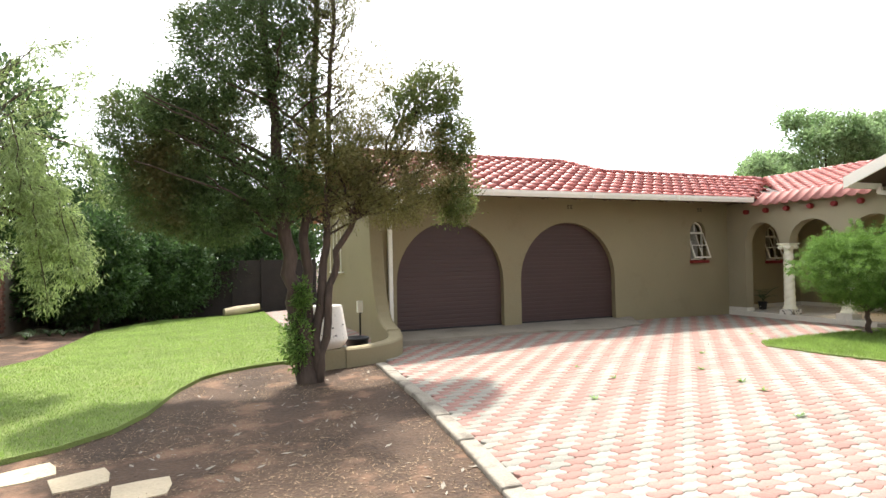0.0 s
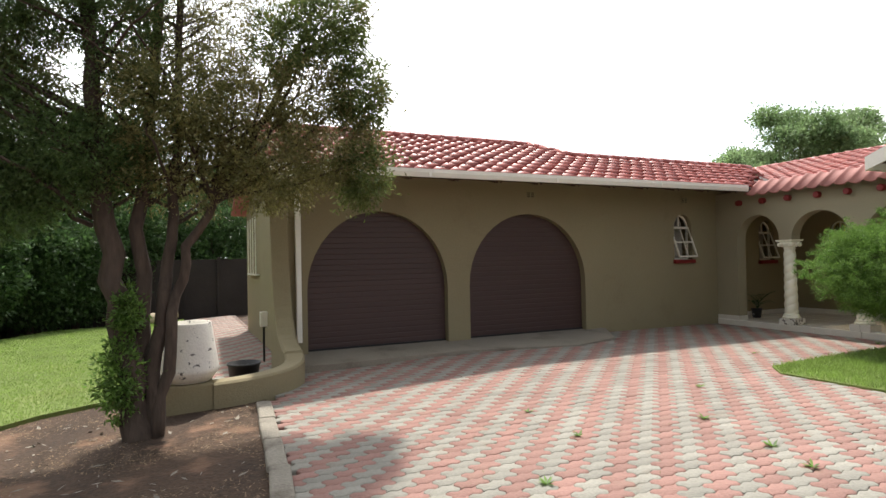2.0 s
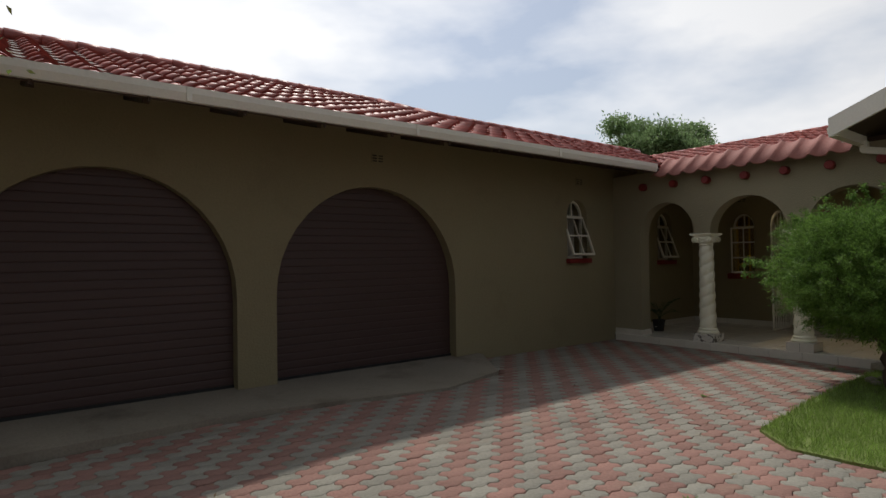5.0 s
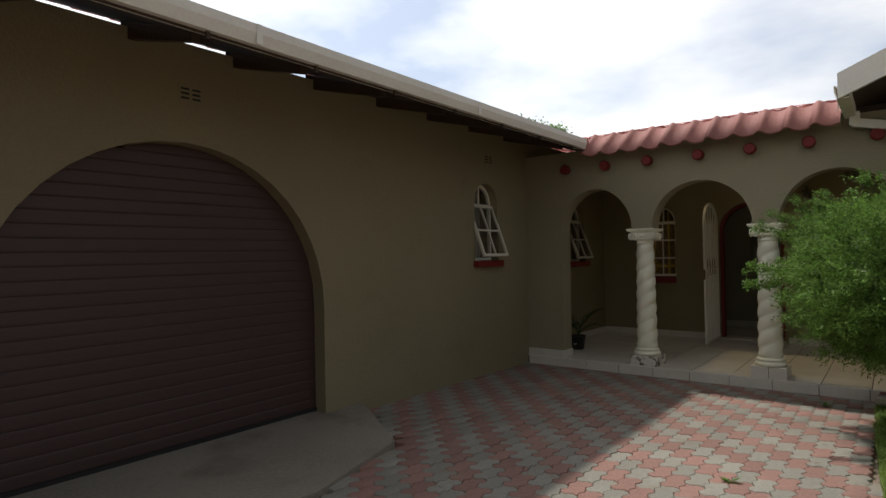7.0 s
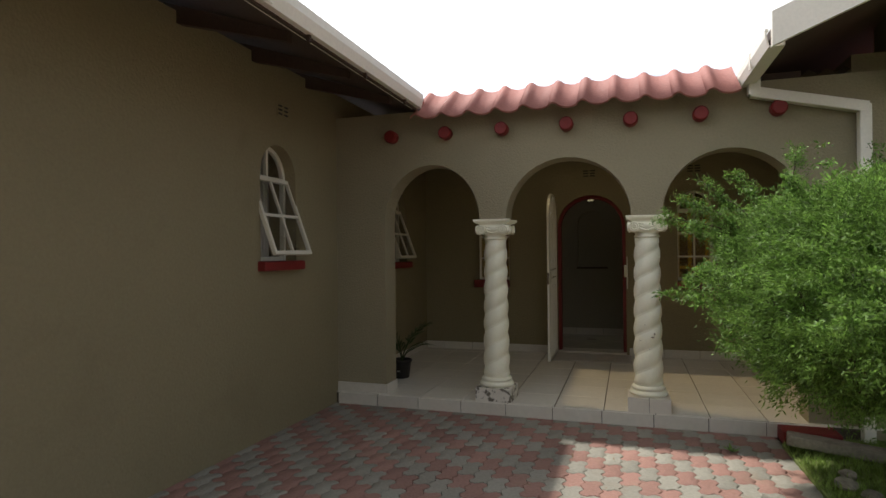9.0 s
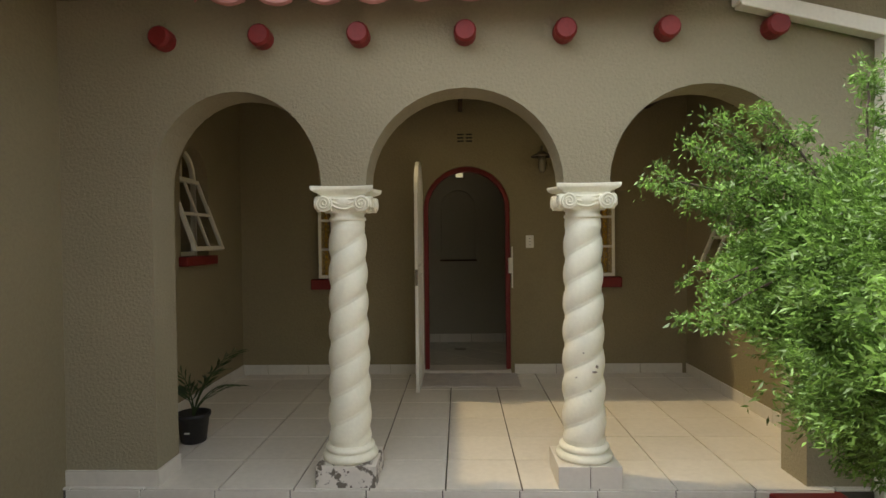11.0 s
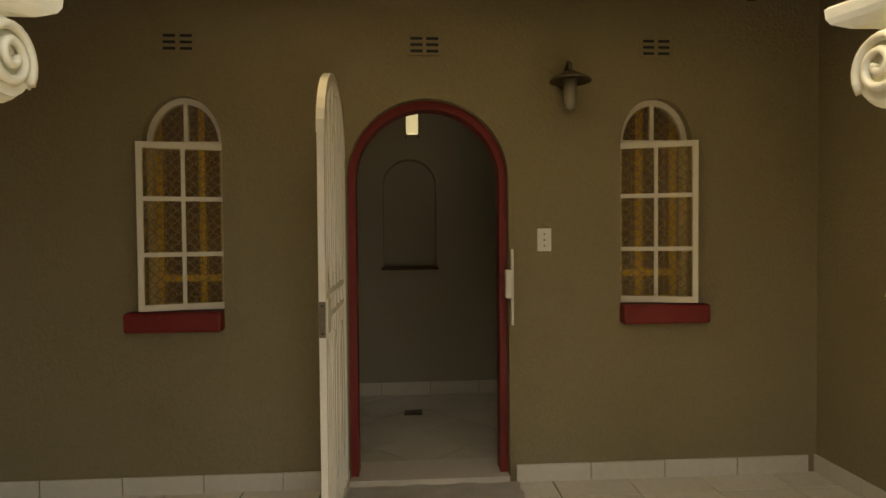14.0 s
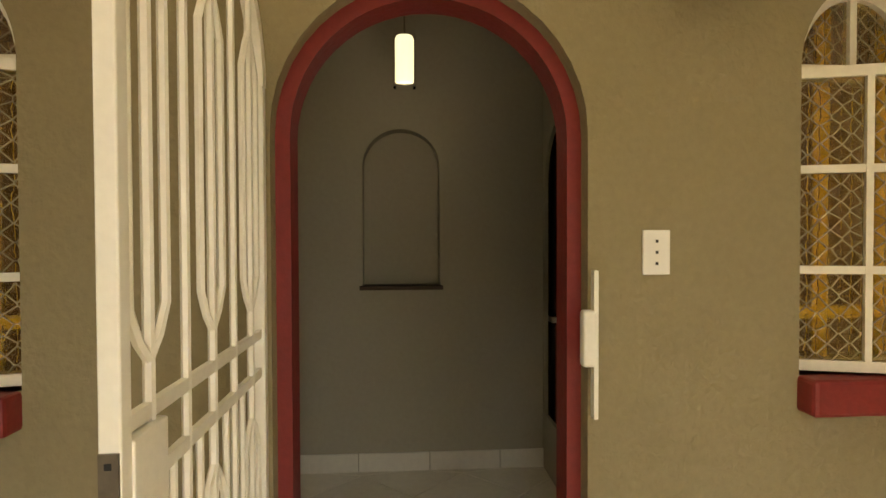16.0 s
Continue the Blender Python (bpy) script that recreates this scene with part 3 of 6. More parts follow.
part("roof_deck", bm, TIMBER, groof)
backs = [(3.1, HIGH_RIDGE_Y), (HIGH_X, HIGH_RIDGE_Y), (9.7, LOW_RIDGE_Y), (15.0, LOW_RIDGE_Y), (15.0, 16.8), (3.1, 16.8)]
bm = slab([backs], 0, 1, lambda u, w, d: (u, w, roof_z(HIGH_RIDGE_Y) - 0.37 * abs(w - HIGH_RIDGE_Y) - 0.25 - (0.0 if d else 0.07)))
part("roof_rear_slope", bm, ROOF_FAR, groof)


def on_garage_roof(p):
    if p.y > HIGH_RIDGE_Y or p.x < 3.1 or p.x > 15.3:
        return False
    if p.y > LOW_RIDGE_Y:
        return p.x < 9.7 - (p.y - LOW_RIDGE_Y) * (9.7 - HIGH_X) / (HIGH_RIDGE_Y - LOW_RIDGE_Y)
    return p.x < 12.15 + (p.y - EAVE_Y) * 1.45


tile_field(groof, (3.1, EAVE_Y + 0.02, Z0 - 0.02), (1, 0, 0), (0, 1, PITCH), 42, 12, on_garage_roof, True)
ridge_line(groof, (3.1, HIGH_RIDGE_Y, roof_z(HIGH_RIDGE_Y)), (HIGH_X, HIGH_RIDGE_Y, roof_z(HIGH_RIDGE_Y)))
ridge_line(groof, (HIGH_X, HIGH_RIDGE_Y, roof_z(HIGH_RIDGE_Y)), (9.7, LOW_RIDGE_Y, roof_z(LOW_RIDGE_Y)))
ridge_line(groof, (9.7, LOW_RIDGE_Y, roof_z(LOW_RIDGE_Y)), (15.3, LOW_RIDGE_Y, roof_z(LOW_RIDGE_Y)))
# rafters under the eave
for i in range(12):
    x = 3.5 + i * 0.75
    part("rafter", slab([[(EAVE_Y + 0.12, roof_z(EAVE_Y) - 0.04), (YG + 0.1, roof_z(YG) - 0.09), (YG + 0.1, roof_z(YG) - 0.21), (EAVE_Y + 0.12, roof_z(EAVE_Y) - 0.10)]], x, x + 0.05, lambda u, w, d: (d, u, w)), TIMBER, groof)
    part("bracket", boxm(x + 0.01, EAVE_Y - 0.02, EAVE_Z - 0.03, x + 0.03, EAVE_Y, EAVE_Z + 0.011), TIMBER, groof)


def gutter(name, a, b, out, label, h=0.11, w=0.11):
    """Square-lipped gutter from a to b; out: the way its front faces."""
    a, b, out = Vector(a), Vector(b), Vector(out)
    d = (b - a)
    g = thing(name, label, "gutter")
    prof = [(0, h), (0, 0), (w * 0.82, 0), (w, h * 0.55), (w, h), (w - 0.02, h), (w - 0.02, h - 0.012), (w - 0.008, h - 0.012), (w - 0.008, h * 0.6), (w * 0.8, 0.008), (0.008, 0.008), (0.008, h)]
    bm = bmesh.new()
    rings = [[bm.verts.new(p + out * u + Vector((0, 0, z))) for u, z in prof] for p in (a, b)]
    n = len(prof)
    for i in range(n):
        bm.faces.new((rings[0][i], rings[0][(i + 1) % n], rings[1][(i + 1) % n], rings[1][i]))
    for r in rings:
        bm.faces.new(r)
    bmesh.ops.recalc_face_normals(bm, faces=bm.faces)
    part("trough", bm, GUTTER, g)
    k = max(1, int(d.length / 2.4))
    for i in range(1, k + 1):
        p = a + d * (i / (k + 1))
        e = d.normalized()
        bm = bmesh.new()
        q = [p - e * 0.02 + out * (w + 0.004), p + e * 0.02 + out * (w + 0.004)]
        vs = [bm.verts.new(q[0]), bm.verts.new(q[1]), bm.verts.new(q[1] + Vector((0, 0, h))), bm.verts.new(q[0] + Vector((0, 0, h)))]
        f = bm.faces.new(vs)
        r = bmesh.ops.extrude_face_region(bm, geom=[f])
        bmesh.ops.translate(bm, vec=out * -0.006, verts=[v for v in r["geom"] if isinstance(v, bmesh.types.BMVert)])
        part("joiner", bm, GUTTER, g)
    return g


gutter("eave_gutter", (3.05, EAVE_Y + 0.05, EAVE_Z + 0.01), (12.08, EAVE_Y + 0.05, EAVE_Z + 0.01), (0, -1, 0), "cream painted eaves gutter along the garage roof", h=0.115)
gutter("porch_gutter", (XB - 0.42, 10.6, 2.712), (XB - 0.42, 7.0, 2.712), (-1, 0, 0), "cream painted gutter under the porch roof edge", h=0.13, w=0.12)
tagged(part("fascia_porch", boxm(XB - 0.42, 7.0, 2.76, XB - 0.38, 10.6, 2.845), WHITE), "white painted fascia board above the front door", "fascia", kind="structure")
for y in (10.2, 9.56, 8.97, 8.35, 7.75, 7.2):
    bk = thing("rafter_end", "short dark timber rafter end under the porch eave", "rafter", "rafter ends")
    part("timber", boxm(XB - 0.38, y - 0.02, 2.635, XB + 0.01, y + 0.02, 2.712), TIMBER, bk)

# main house roof behind the porch
mroof = thing("main_roof", "red glazed roman tile roof of the main house", "roof", kind="structure")
MX0, MZ0, MP = 14.40, 2.93, 0.285
MR = 18.45
bm = slab([[(10.9, MX0), (3.0, MX0), (3.0, MR), (14.8, MR), (11.6, MX0 + 0.6)]], 0, 1, lambda u, w, d: (w, u, MZ0 + MP * (w - MX0) - (0.02 if d else 0.08)))
part("roof_deck", bm, TIMBER, mroof)
bm = slab([[(2.0, MR), (14.8, MR), (14.8, MR + 4), (2.0, MR + 4)]], 0, 1, lambda u, w, d: (w, u, MZ0 + MP * (MR - MX0) - MP * (w - MR) - (0.02 if d else 0.08)))
part("roof_rear_slope", bm, ROOF_FAR, mroof)
tile_field(mroof, (MX0 - 0.05, 14.9, MZ0), (0, -1, 0), (1, 0, MP), 40, 13, lambda p: p.x < MR and p.y < 11.2 + (p.x - MX0) * 0.95, False)
ridge_line(mroof, (MR, 14.9, MZ0 + MP * (MR - MX0)), (MR, 3.0, MZ0 + MP * (MR - MX0)))

# coping of tiles on the arcade
cop = thing("arcade_coping", "row of weathered pink roman tiles capping the arcade", "coping", kind="structure")
bm = roof_tile_mesh(0.243, 0.52, 0.031, 0.016, 0.40, 0.55, 16)
bm.materials.append(COPING)
for i in range(11):
    t = new("tile", bm)
    t.parent = cop
    base = Matrix((Vector((0, -1, 0)), Vector((1, 0, 0.72)).normalized(), Vector((0, -1, 0)).cross(Vector((1, 0, 0.72)).normalized()))).transposed().to_4x4()
    if base.col[2].z < 0:
        base.col[2] = -base.col[2]
    t.matrix_local = Matrix.Translation((XP - 0.20 + random.uniform(-0.006, 0.006), 10.28 - i * 0.238, 2.585 + random.uniform(-0.004, 0.004))) @ base
part("bed", boxm(XP + 0.08, 7.2, 2.70, XP + 0.20, 10.3, 2.77), TIMBER, cop)
for i, y in enumerate((10.53, 10.01, 9.50, 8.95, 8.44, 7.92, 7.38)):
    pl = thing("pole_end", "dark red painted round timber pole end in the arcade wall", "pole", "pole ends")
    bm = bmesh.new()
    tube(bm, [(XP + 0.02, y, 2.475), (XP - 0.075, y, 2.475), (XP - 0.09, y, 2.475)], [0.058, 0.058, 0.048], 14)
    part("log", bm, RED, pl, smooth=False)
# translucent cover over the porch
bm = bmesh.new()
nn = 120
r0 = [bm.verts.new((XP + 0.25, 6.7 + i * 3.75 / nn, 2.80 + 0.02 * math.sin(i * math.pi / 2))) for i in range(nn + 1)]
r1 = [bm.verts.new((XB - 0.40, 6.7 + i * 3.75 / nn, 2.875 + 0.02 * math.sin(i * math.pi / 2))) for i in range(nn + 1)]
for i in range(nn):
    bm.faces.new((r0[i], r1[i], r1[i + 1], r0[i + 1]))
cover = part("porch_cover", bm, SHEETING)
tagged(cover, "white translucent corrugated sheeting over the porch", "roof sheeting", kind="structure")

# ---- right wing with its gable verge ----
wing = thing("right_wing", "khaki plastered gable wing with cream bargeboard", "house wing", kind="structure")
EY, EZ = 7.60, 2.80
RISE = 0.42
bm = slab([[(11.36, EY), (15.0, EY), (15.0, 3.8), (11.36, 3.8)]], 0, 1, lambda u, w, d: (u, w, EZ + RISE * (EY - w) + (0.0 if d else -0.06)))
part("roof_deck", bm, TIMBER, wing)
bm = slab([[(11.36, 3.8), (15.0, 3.8), (15.0, 0.2), (11.36, 0.2)]], 0, 1, lambda u, w, d: (u, w, EZ + RISE * (EY - 7.6 + w) + (0.0 if d else -0.06)))
part("roof_deck", bm, TIMBER, wing)
bm = slab([[(EY + 0.02, EZ - 0.15), (EY + 0.02, EZ + 0.06), (3.8, EZ + 0.06 + RISE * (EY - 3.8)), (3.8, EZ - 0.15 + RISE * (EY - 3.8))]], 11.30, 11.34, in_x)
part("bargeboard", bm, GUTTER, wing, "cream painted bargeboard")
bm = slab([[(YR - 0.26, -0.05), (YR - 0.26, EZ + RISE * (EY - YR) + 0.1), (3.8, EZ + RISE * (EY - 3.8) - 0.08), (0.6, EZ + 0.3), (0.6, -0.05)] + arch(3.2, 5.9, -0.05, 1.6, 2.6)], 12.62, 12.86, in_x)
part("gable_wall", bm, PLASTER, wing)
bm = slab([[(6.62, 2.55), (6.62, 3.2), (6.2, 3.35), (5.4, 3.35), (5.7, 3.1), (6.05, 2.9), (6.3, 2.7)]], 12.0, 12.24, in_x)
part("arch_wall", bm, PLASTER, wing)
part("rear_wall", boxm(15.0, 0.6, -0.05, 15.2, YR - 0.26, 3.2), PLASTER, wing)
gutter("wing_gutter", (11.35, EY - 0.06, EZ - 0.14), (12.30, EY - 0.06, EZ - 0.14), (0, 1, 0), "cream painted short gutter at the wing eave")


def square_pipe(name, pts, w, label):
    """Rectangular downpipe, one mesh a leg, with collars."""
    p = thing(name, label, "downpipe")
    for a, b in zip(pts, pts[1:]):
        a, b = Vector(a), Vector(b)
        d = (b - a).normalized()
        w -= 0.003
        bm = boxm(-w / 2, -w / 2, -w * 0.25, w / 2, w / 2, (b - a).length + w * 0.25, bevel=0.006)
        q = d.to_track_quat("Z", "Y").to_matrix().to_4x4()
        bmesh.ops.transform(bm, matrix=Matrix.Translation(a) @ q, verts=bm.verts)
        part("pipe_leg", bm, GUTTER, p)
    return p


square_pipe("downpipe", [(12.24, 7.55, 2.68), (12.24, 7.55, 2.60), (12.24, 6.84, 2.43), (12.24, 6.84, 0.02)], 0.085, "cream painted square downpipe with a slanting offset leg")
square_pipe("downpipe", [(3.55, 10.30, 2.70), (3.55, 10.34, 2.58), (3.55, YG - 0.07, 2.40), (3.55, YG - 0.07, 0.30)], 0.085, "cream painted square downpipe at the garage corner")


# ---- things ----
def column(x, y, label):
    """Twisted column: pedestal, torus base, spiral shaft with a bead, scrolled capital."""
    c = thing("column", label, "column", "arcade columns", at=Matrix.Translation((x, y, FLOOR)))
    part("pedestal", boxm(-0.150, -0.160, 0, 0.150, 0.160, 0.115 if y > 9 else 0.110, bevel=0.004), PEDESTAL if y > 9 else GROUT, c, "plinth block with flaking white paint" if y > 9 else "")
    for v0, v1 in ((-0.165, -0.002), (0.002, 0.165)) if y < 9 else ():
        part("pedestal_tile", boxm(-0.155, v0, 0, 0.155, v1, 0.116, bevel=0.003), SKIRT, c)
    bm = bmesh.new()
    lathe(bm, [(0.125, 0.115), (0.148, 0.12), (0.152, 0.135), (0.146, 0.152), (0.128, 0.158), (0.126, 0.165), (0.134, 0.170), (0.136, 0.180), (0.130, 0.190), (0.115, 0.198)], 32)
    part("base_ring", bm, CREAM, c, smooth=True)
    bm = bmesh.new()
    z0, z1, seg, n = 0.19, 1.425, 72, 230
    turns = 8.0
    rings = []
    for i in range(n + 1):
        t = i / n
        z = z0 + (z1 - z0) * t
        r0 = 0.107 - 0.018 * t
        fade = min(1.0, t / 0.03, (1 - t) / 0.05)
        ring = []
        for k in range(seg):
            a = k * math.tau / seg
            ph = ((2 * a / math.tau - turns * t) % 1.0)
            bulge = 0.021 * math.sin(math.pi * ph) ** 0.6
            dd = min(ph, 1 - ph)
            bead = 0.010 * math.exp(-(dd / 0.022) ** 2)
            r = r0 + fade * (bulge - 0.008 + bead)
            ring.append(bm.verts.new((r * math.cos(a), r * math.sin(a), z)))
        rings.append(ring)
    for a0, a1 in zip(rings, rings[1:]):
        for k in range(seg):
            bm.faces.new((a0[k], a0[(k + 1) % seg], a1[(k + 1) % seg], a1[k]))
    part("shaft", bm, CREAM, c, smooth=True)
    bm = bmesh.new()
    lathe(bm, [(0.088, 1.405), (0.098, 1.41), (0.102, 1.418), (0.098, 1.427), (0.090, 1.432), (0.094, 1.455), (0.108, 1.475), (0.114, 1.50), (0.114, 1.53)], 32)
    part("necking", bm, CREAM, c, smooth=True)
    # concave-sided abacus
    def abacus(h, corner, mid):
        pts = []
        for q in range(4):
            for s in np.linspace(-1, 1, 9)[:-1]:
                v = Vector((mid + (corner - mid) * s * s, corner * s, 0))
                v.rotate(Euler((0, 0, q * math.pi / 2)))
                pts.append((v.x, v.y))
        return pts
    bm = bmesh.new()
    levels = [(1.540, 0.118, 0.100), (1.549, 0.126, 0.106), (1.556, 0.146, 0.112), (1.566, 0.161, 0.121), (1.574, 0.165, 0.126), (1.586, 0.166, 0.127), (1.589, 0.163, 0.125)]
    rr = [[bm.verts.new((u, v, z)) for u, v in abacus(z, cn, md)] for z, cn, md in levels]
    for a0, a1 in zip(rr, rr[1:]):
        for k in range(len(a0)):
            bm.faces.new((a0[k], a0[(k + 1) % len(a0)], a1[(k + 1) % len(a0)], a1[k]))
    bm.faces.new(rr[-1])
    bm.faces.new(list(reversed(rr[0])))
    part("abacus", bm, CREAM, c)
    bm = bmesh.new()
    levels = [(1.450, 0.084, 0.088), (1.470, 0.098, 0.097), (1.510, 0.107, 0.101), (1.545, 0.115, 0.101)]
    rr = [[bm.verts.new((u, v, z)) for u, v in abacus(z, cn, md)] for z, cn, md in levels]
    for a0, a1 in zip(rr, rr[1:]):
        for k in range(len(a0)):
            bm.faces.new((a0[k], a0[(k + 1) % len(a0)], a1[(k + 1) % len(a0)], a1[k]))
    part("bell", bm, CREAM, c, smooth=True)
    # scrolls at the four corners, each with a spiral ridge on both faces, and swags between them
    for q in range(4):
        rot = pose(0, 0, 0, 0, 0, 90 * q)
        for side in (-1, 1):
            bm = bmesh.new()
            cx, cy, cz = 0.110, side * 0.098, 1.497
            pts, rad = [], []
            for i in range(46):
                a = i * 0.30 - 0.6
                rr_ = 0.040 * (1 - i / 50)
                pts.append((cx + 0.036 + 0.005 * i / 46, cy + side * rr_ * math.cos(a), cz + rr_ * math.sin(a)))
                rad.append(0.0062 * (1 - 0.25 * i / 46))
            tube(bm, pts, rad, 6)
            bmesh.ops.transform(bm, matrix=rot, verts=bm.verts)
            part("scroll", bm, CREAM, c, smooth=True)
            bm = bmesh.new()
            tube(bm, [(cx - 0.045, cy, cz), (cx + 0.033, cy, cz)], [0.036, 0.042], 26)
            bmesh.ops.transform(bm, matrix=rot, verts=bm.verts)
            part("scroll_core", bm, CREAM, c)
        for j in range(3):
            bm = bmesh.new()
            pts = [(0.100 + 0.006 * (1 - s * s), 0.075 * s, 1.530 - 0.016 * j - (0.012 + 0.008 * j) * (1 - s * s)) for s in np.linspace(-1, 1, 11)]
            tube(bm, pts, 0.0070, 6)
            bmesh.ops.transform(bm, matrix=rot, verts=bm.verts)
            part("swag", bm, CREAM, c, smooth=True)
    return c


column(12.42, 9.600, "cream spiral column with scrolled capital and a flaking pedestal")
worn = column(12.42, 8.322, "cream spiral column with scrolled capital and a chipped shaft")
rc = random.Random(77)
for k, (ang, z, w, h) in enumerate(((196, 0.60, 0.030, 0.012), (204, 0.625, 0.012, 0.022), (168, 0.70, 0.010, 0.007), (150, 0.57, 0.012, 0.006), (185, 0.50, 0.010, 0.006))):
    # small grey chips let into the paint
    bm = bmesh.new()
    ol = [(w * 0.5 * math.cos(q * math.tau / 7) * rc.uniform(0.6, 1.1), h * 0.5 * math.sin(q * math.tau / 7) * rc.uniform(0.6, 1.1)) for q in range(7)]
    bm = slab([ol], 0.10, 0.1235, lambda u, w_, d: (d, u, w_))
    bmesh.ops.transform(bm, matrix=pose(0, 0, z, 0, 0, ang), verts=bm.verts)
    part("chip", bm, CONCRETE, worn, "grey chip in the paint")



def roller_door(u0, u1, spring, top, label):
    d = thing("garage_door", label, "garage door", "garage doors")
    z = 0.13
    k = 0
    while z < top - 0.02:
        h = min(0.085, top - z)
        mid = z + h / 2
        half = (u1 - u0) / 2
        s = 1.0 if mid < spring else math.sqrt(max(0.0, 1 - ((mid - spring) / (top - spring)) ** 2))
        half = half * s + 0.06
        c = (u0 + u1) / 2
        bm = bmesh.new()
        prof = [(0.005, 0), (0.0015, 0.005), (0.0, 0.02), (0.0, h - 0.02), (0.0015, h - 0.005), (0.005, h)]
        rows = [[bm.verts.new((x, YG + 0.13 + dy, z + dz)) for dy, dz in prof] for x in (c - half, c + half)]
        for i in range(len(prof) - 1):
            bm.faces.new((rows[0][i], rows[1][i], rows[1][i + 1], rows[0][i + 1]))
        part("slat", bm, ROLLER, d)
        z += h
    part("bottom_rail", boxm(u0 - 0.03, YG + 0.115, 0.11, u1 + 0.03, YG + 0.15, 0.14), BLACK, d)
    return d


roller_door(*D1, 1.02, 2.24, "closed dark brown roller garage door in a round arch")
roller_door(*D2, 1.02, 2.24, "closed dark brown roller garage door in a round arch")


def bar(bm, a, b, w=0.028, d=0.03):
    """Flat bar between two points given as (u, w) in the window's own plane."""
    a, b = Vector((a[0], 0, a[1])), Vector((b[0], 0, b[1]))
    v = (b - a)
    q = v.to_track_quat("Z", "Y").to_matrix().to_4x4()
    box(bm, -w / 2, -d / 2, 0, w / 2, d / 2, v.length, Matrix.Translation(a) @ q)


def arch_bar(bm, c, spring, rx, rz, w=0.03, d=0.035, n=18, a0=0.0, a1=math.pi):
    pts = [(c - math.cos(a0 + (a1 - a0) * i / n), math.sin(a0 + (a1 - a0) * i / n)) for i in range(n + 1)]
    inner = []
    for s in (1, 0):
        for dy in (-d / 2, d / 2):
            inner.append([bm.verts.new((c + (p[0] - c) * (rx - (0 if s else w)), dy, spring + p[1] * (rz - (0 if s else w)))) for p in pts])
    for i in range(n):
        bm.faces.new((inner[0][i], inner[0][i + 1], inner[1][i + 1], inner[1][i]))
        bm.faces.new((inner[2][i], inner[3][i], inner[3][i + 1], inner[2][i + 1]))
        bm.faces.new((inner[0][i], inner[2][i], inner[2][i + 1], inner[0][i + 1]))
        bm.faces.new((inner[1][i], inner[1][i + 1], inner[3][i + 1], inner[3][i]))


def sash(bm, w, h, cols, rows, t=0.028):
    """A glazed leaf: outer frame and bars, hung from its top left corner at (0, 0), downwards."""
    for a, b in (((0, 0), (0, -h)), ((w, 0), (w, -h)), ((0, -t / 2), (w, -t / 2)), ((0, -h + t / 2), (w, -h + t / 2))):
        bar(bm, a, b, t)
    for i in range(1, cols):
        bar(bm, (w * i / cols, 0), (w * i / cols, -h), 0.018, 0.022)
    for i in range(1, rows):
        bar(bm, (0, -h * i / rows), (w, -h * i / rows), 0.018, 0.022)


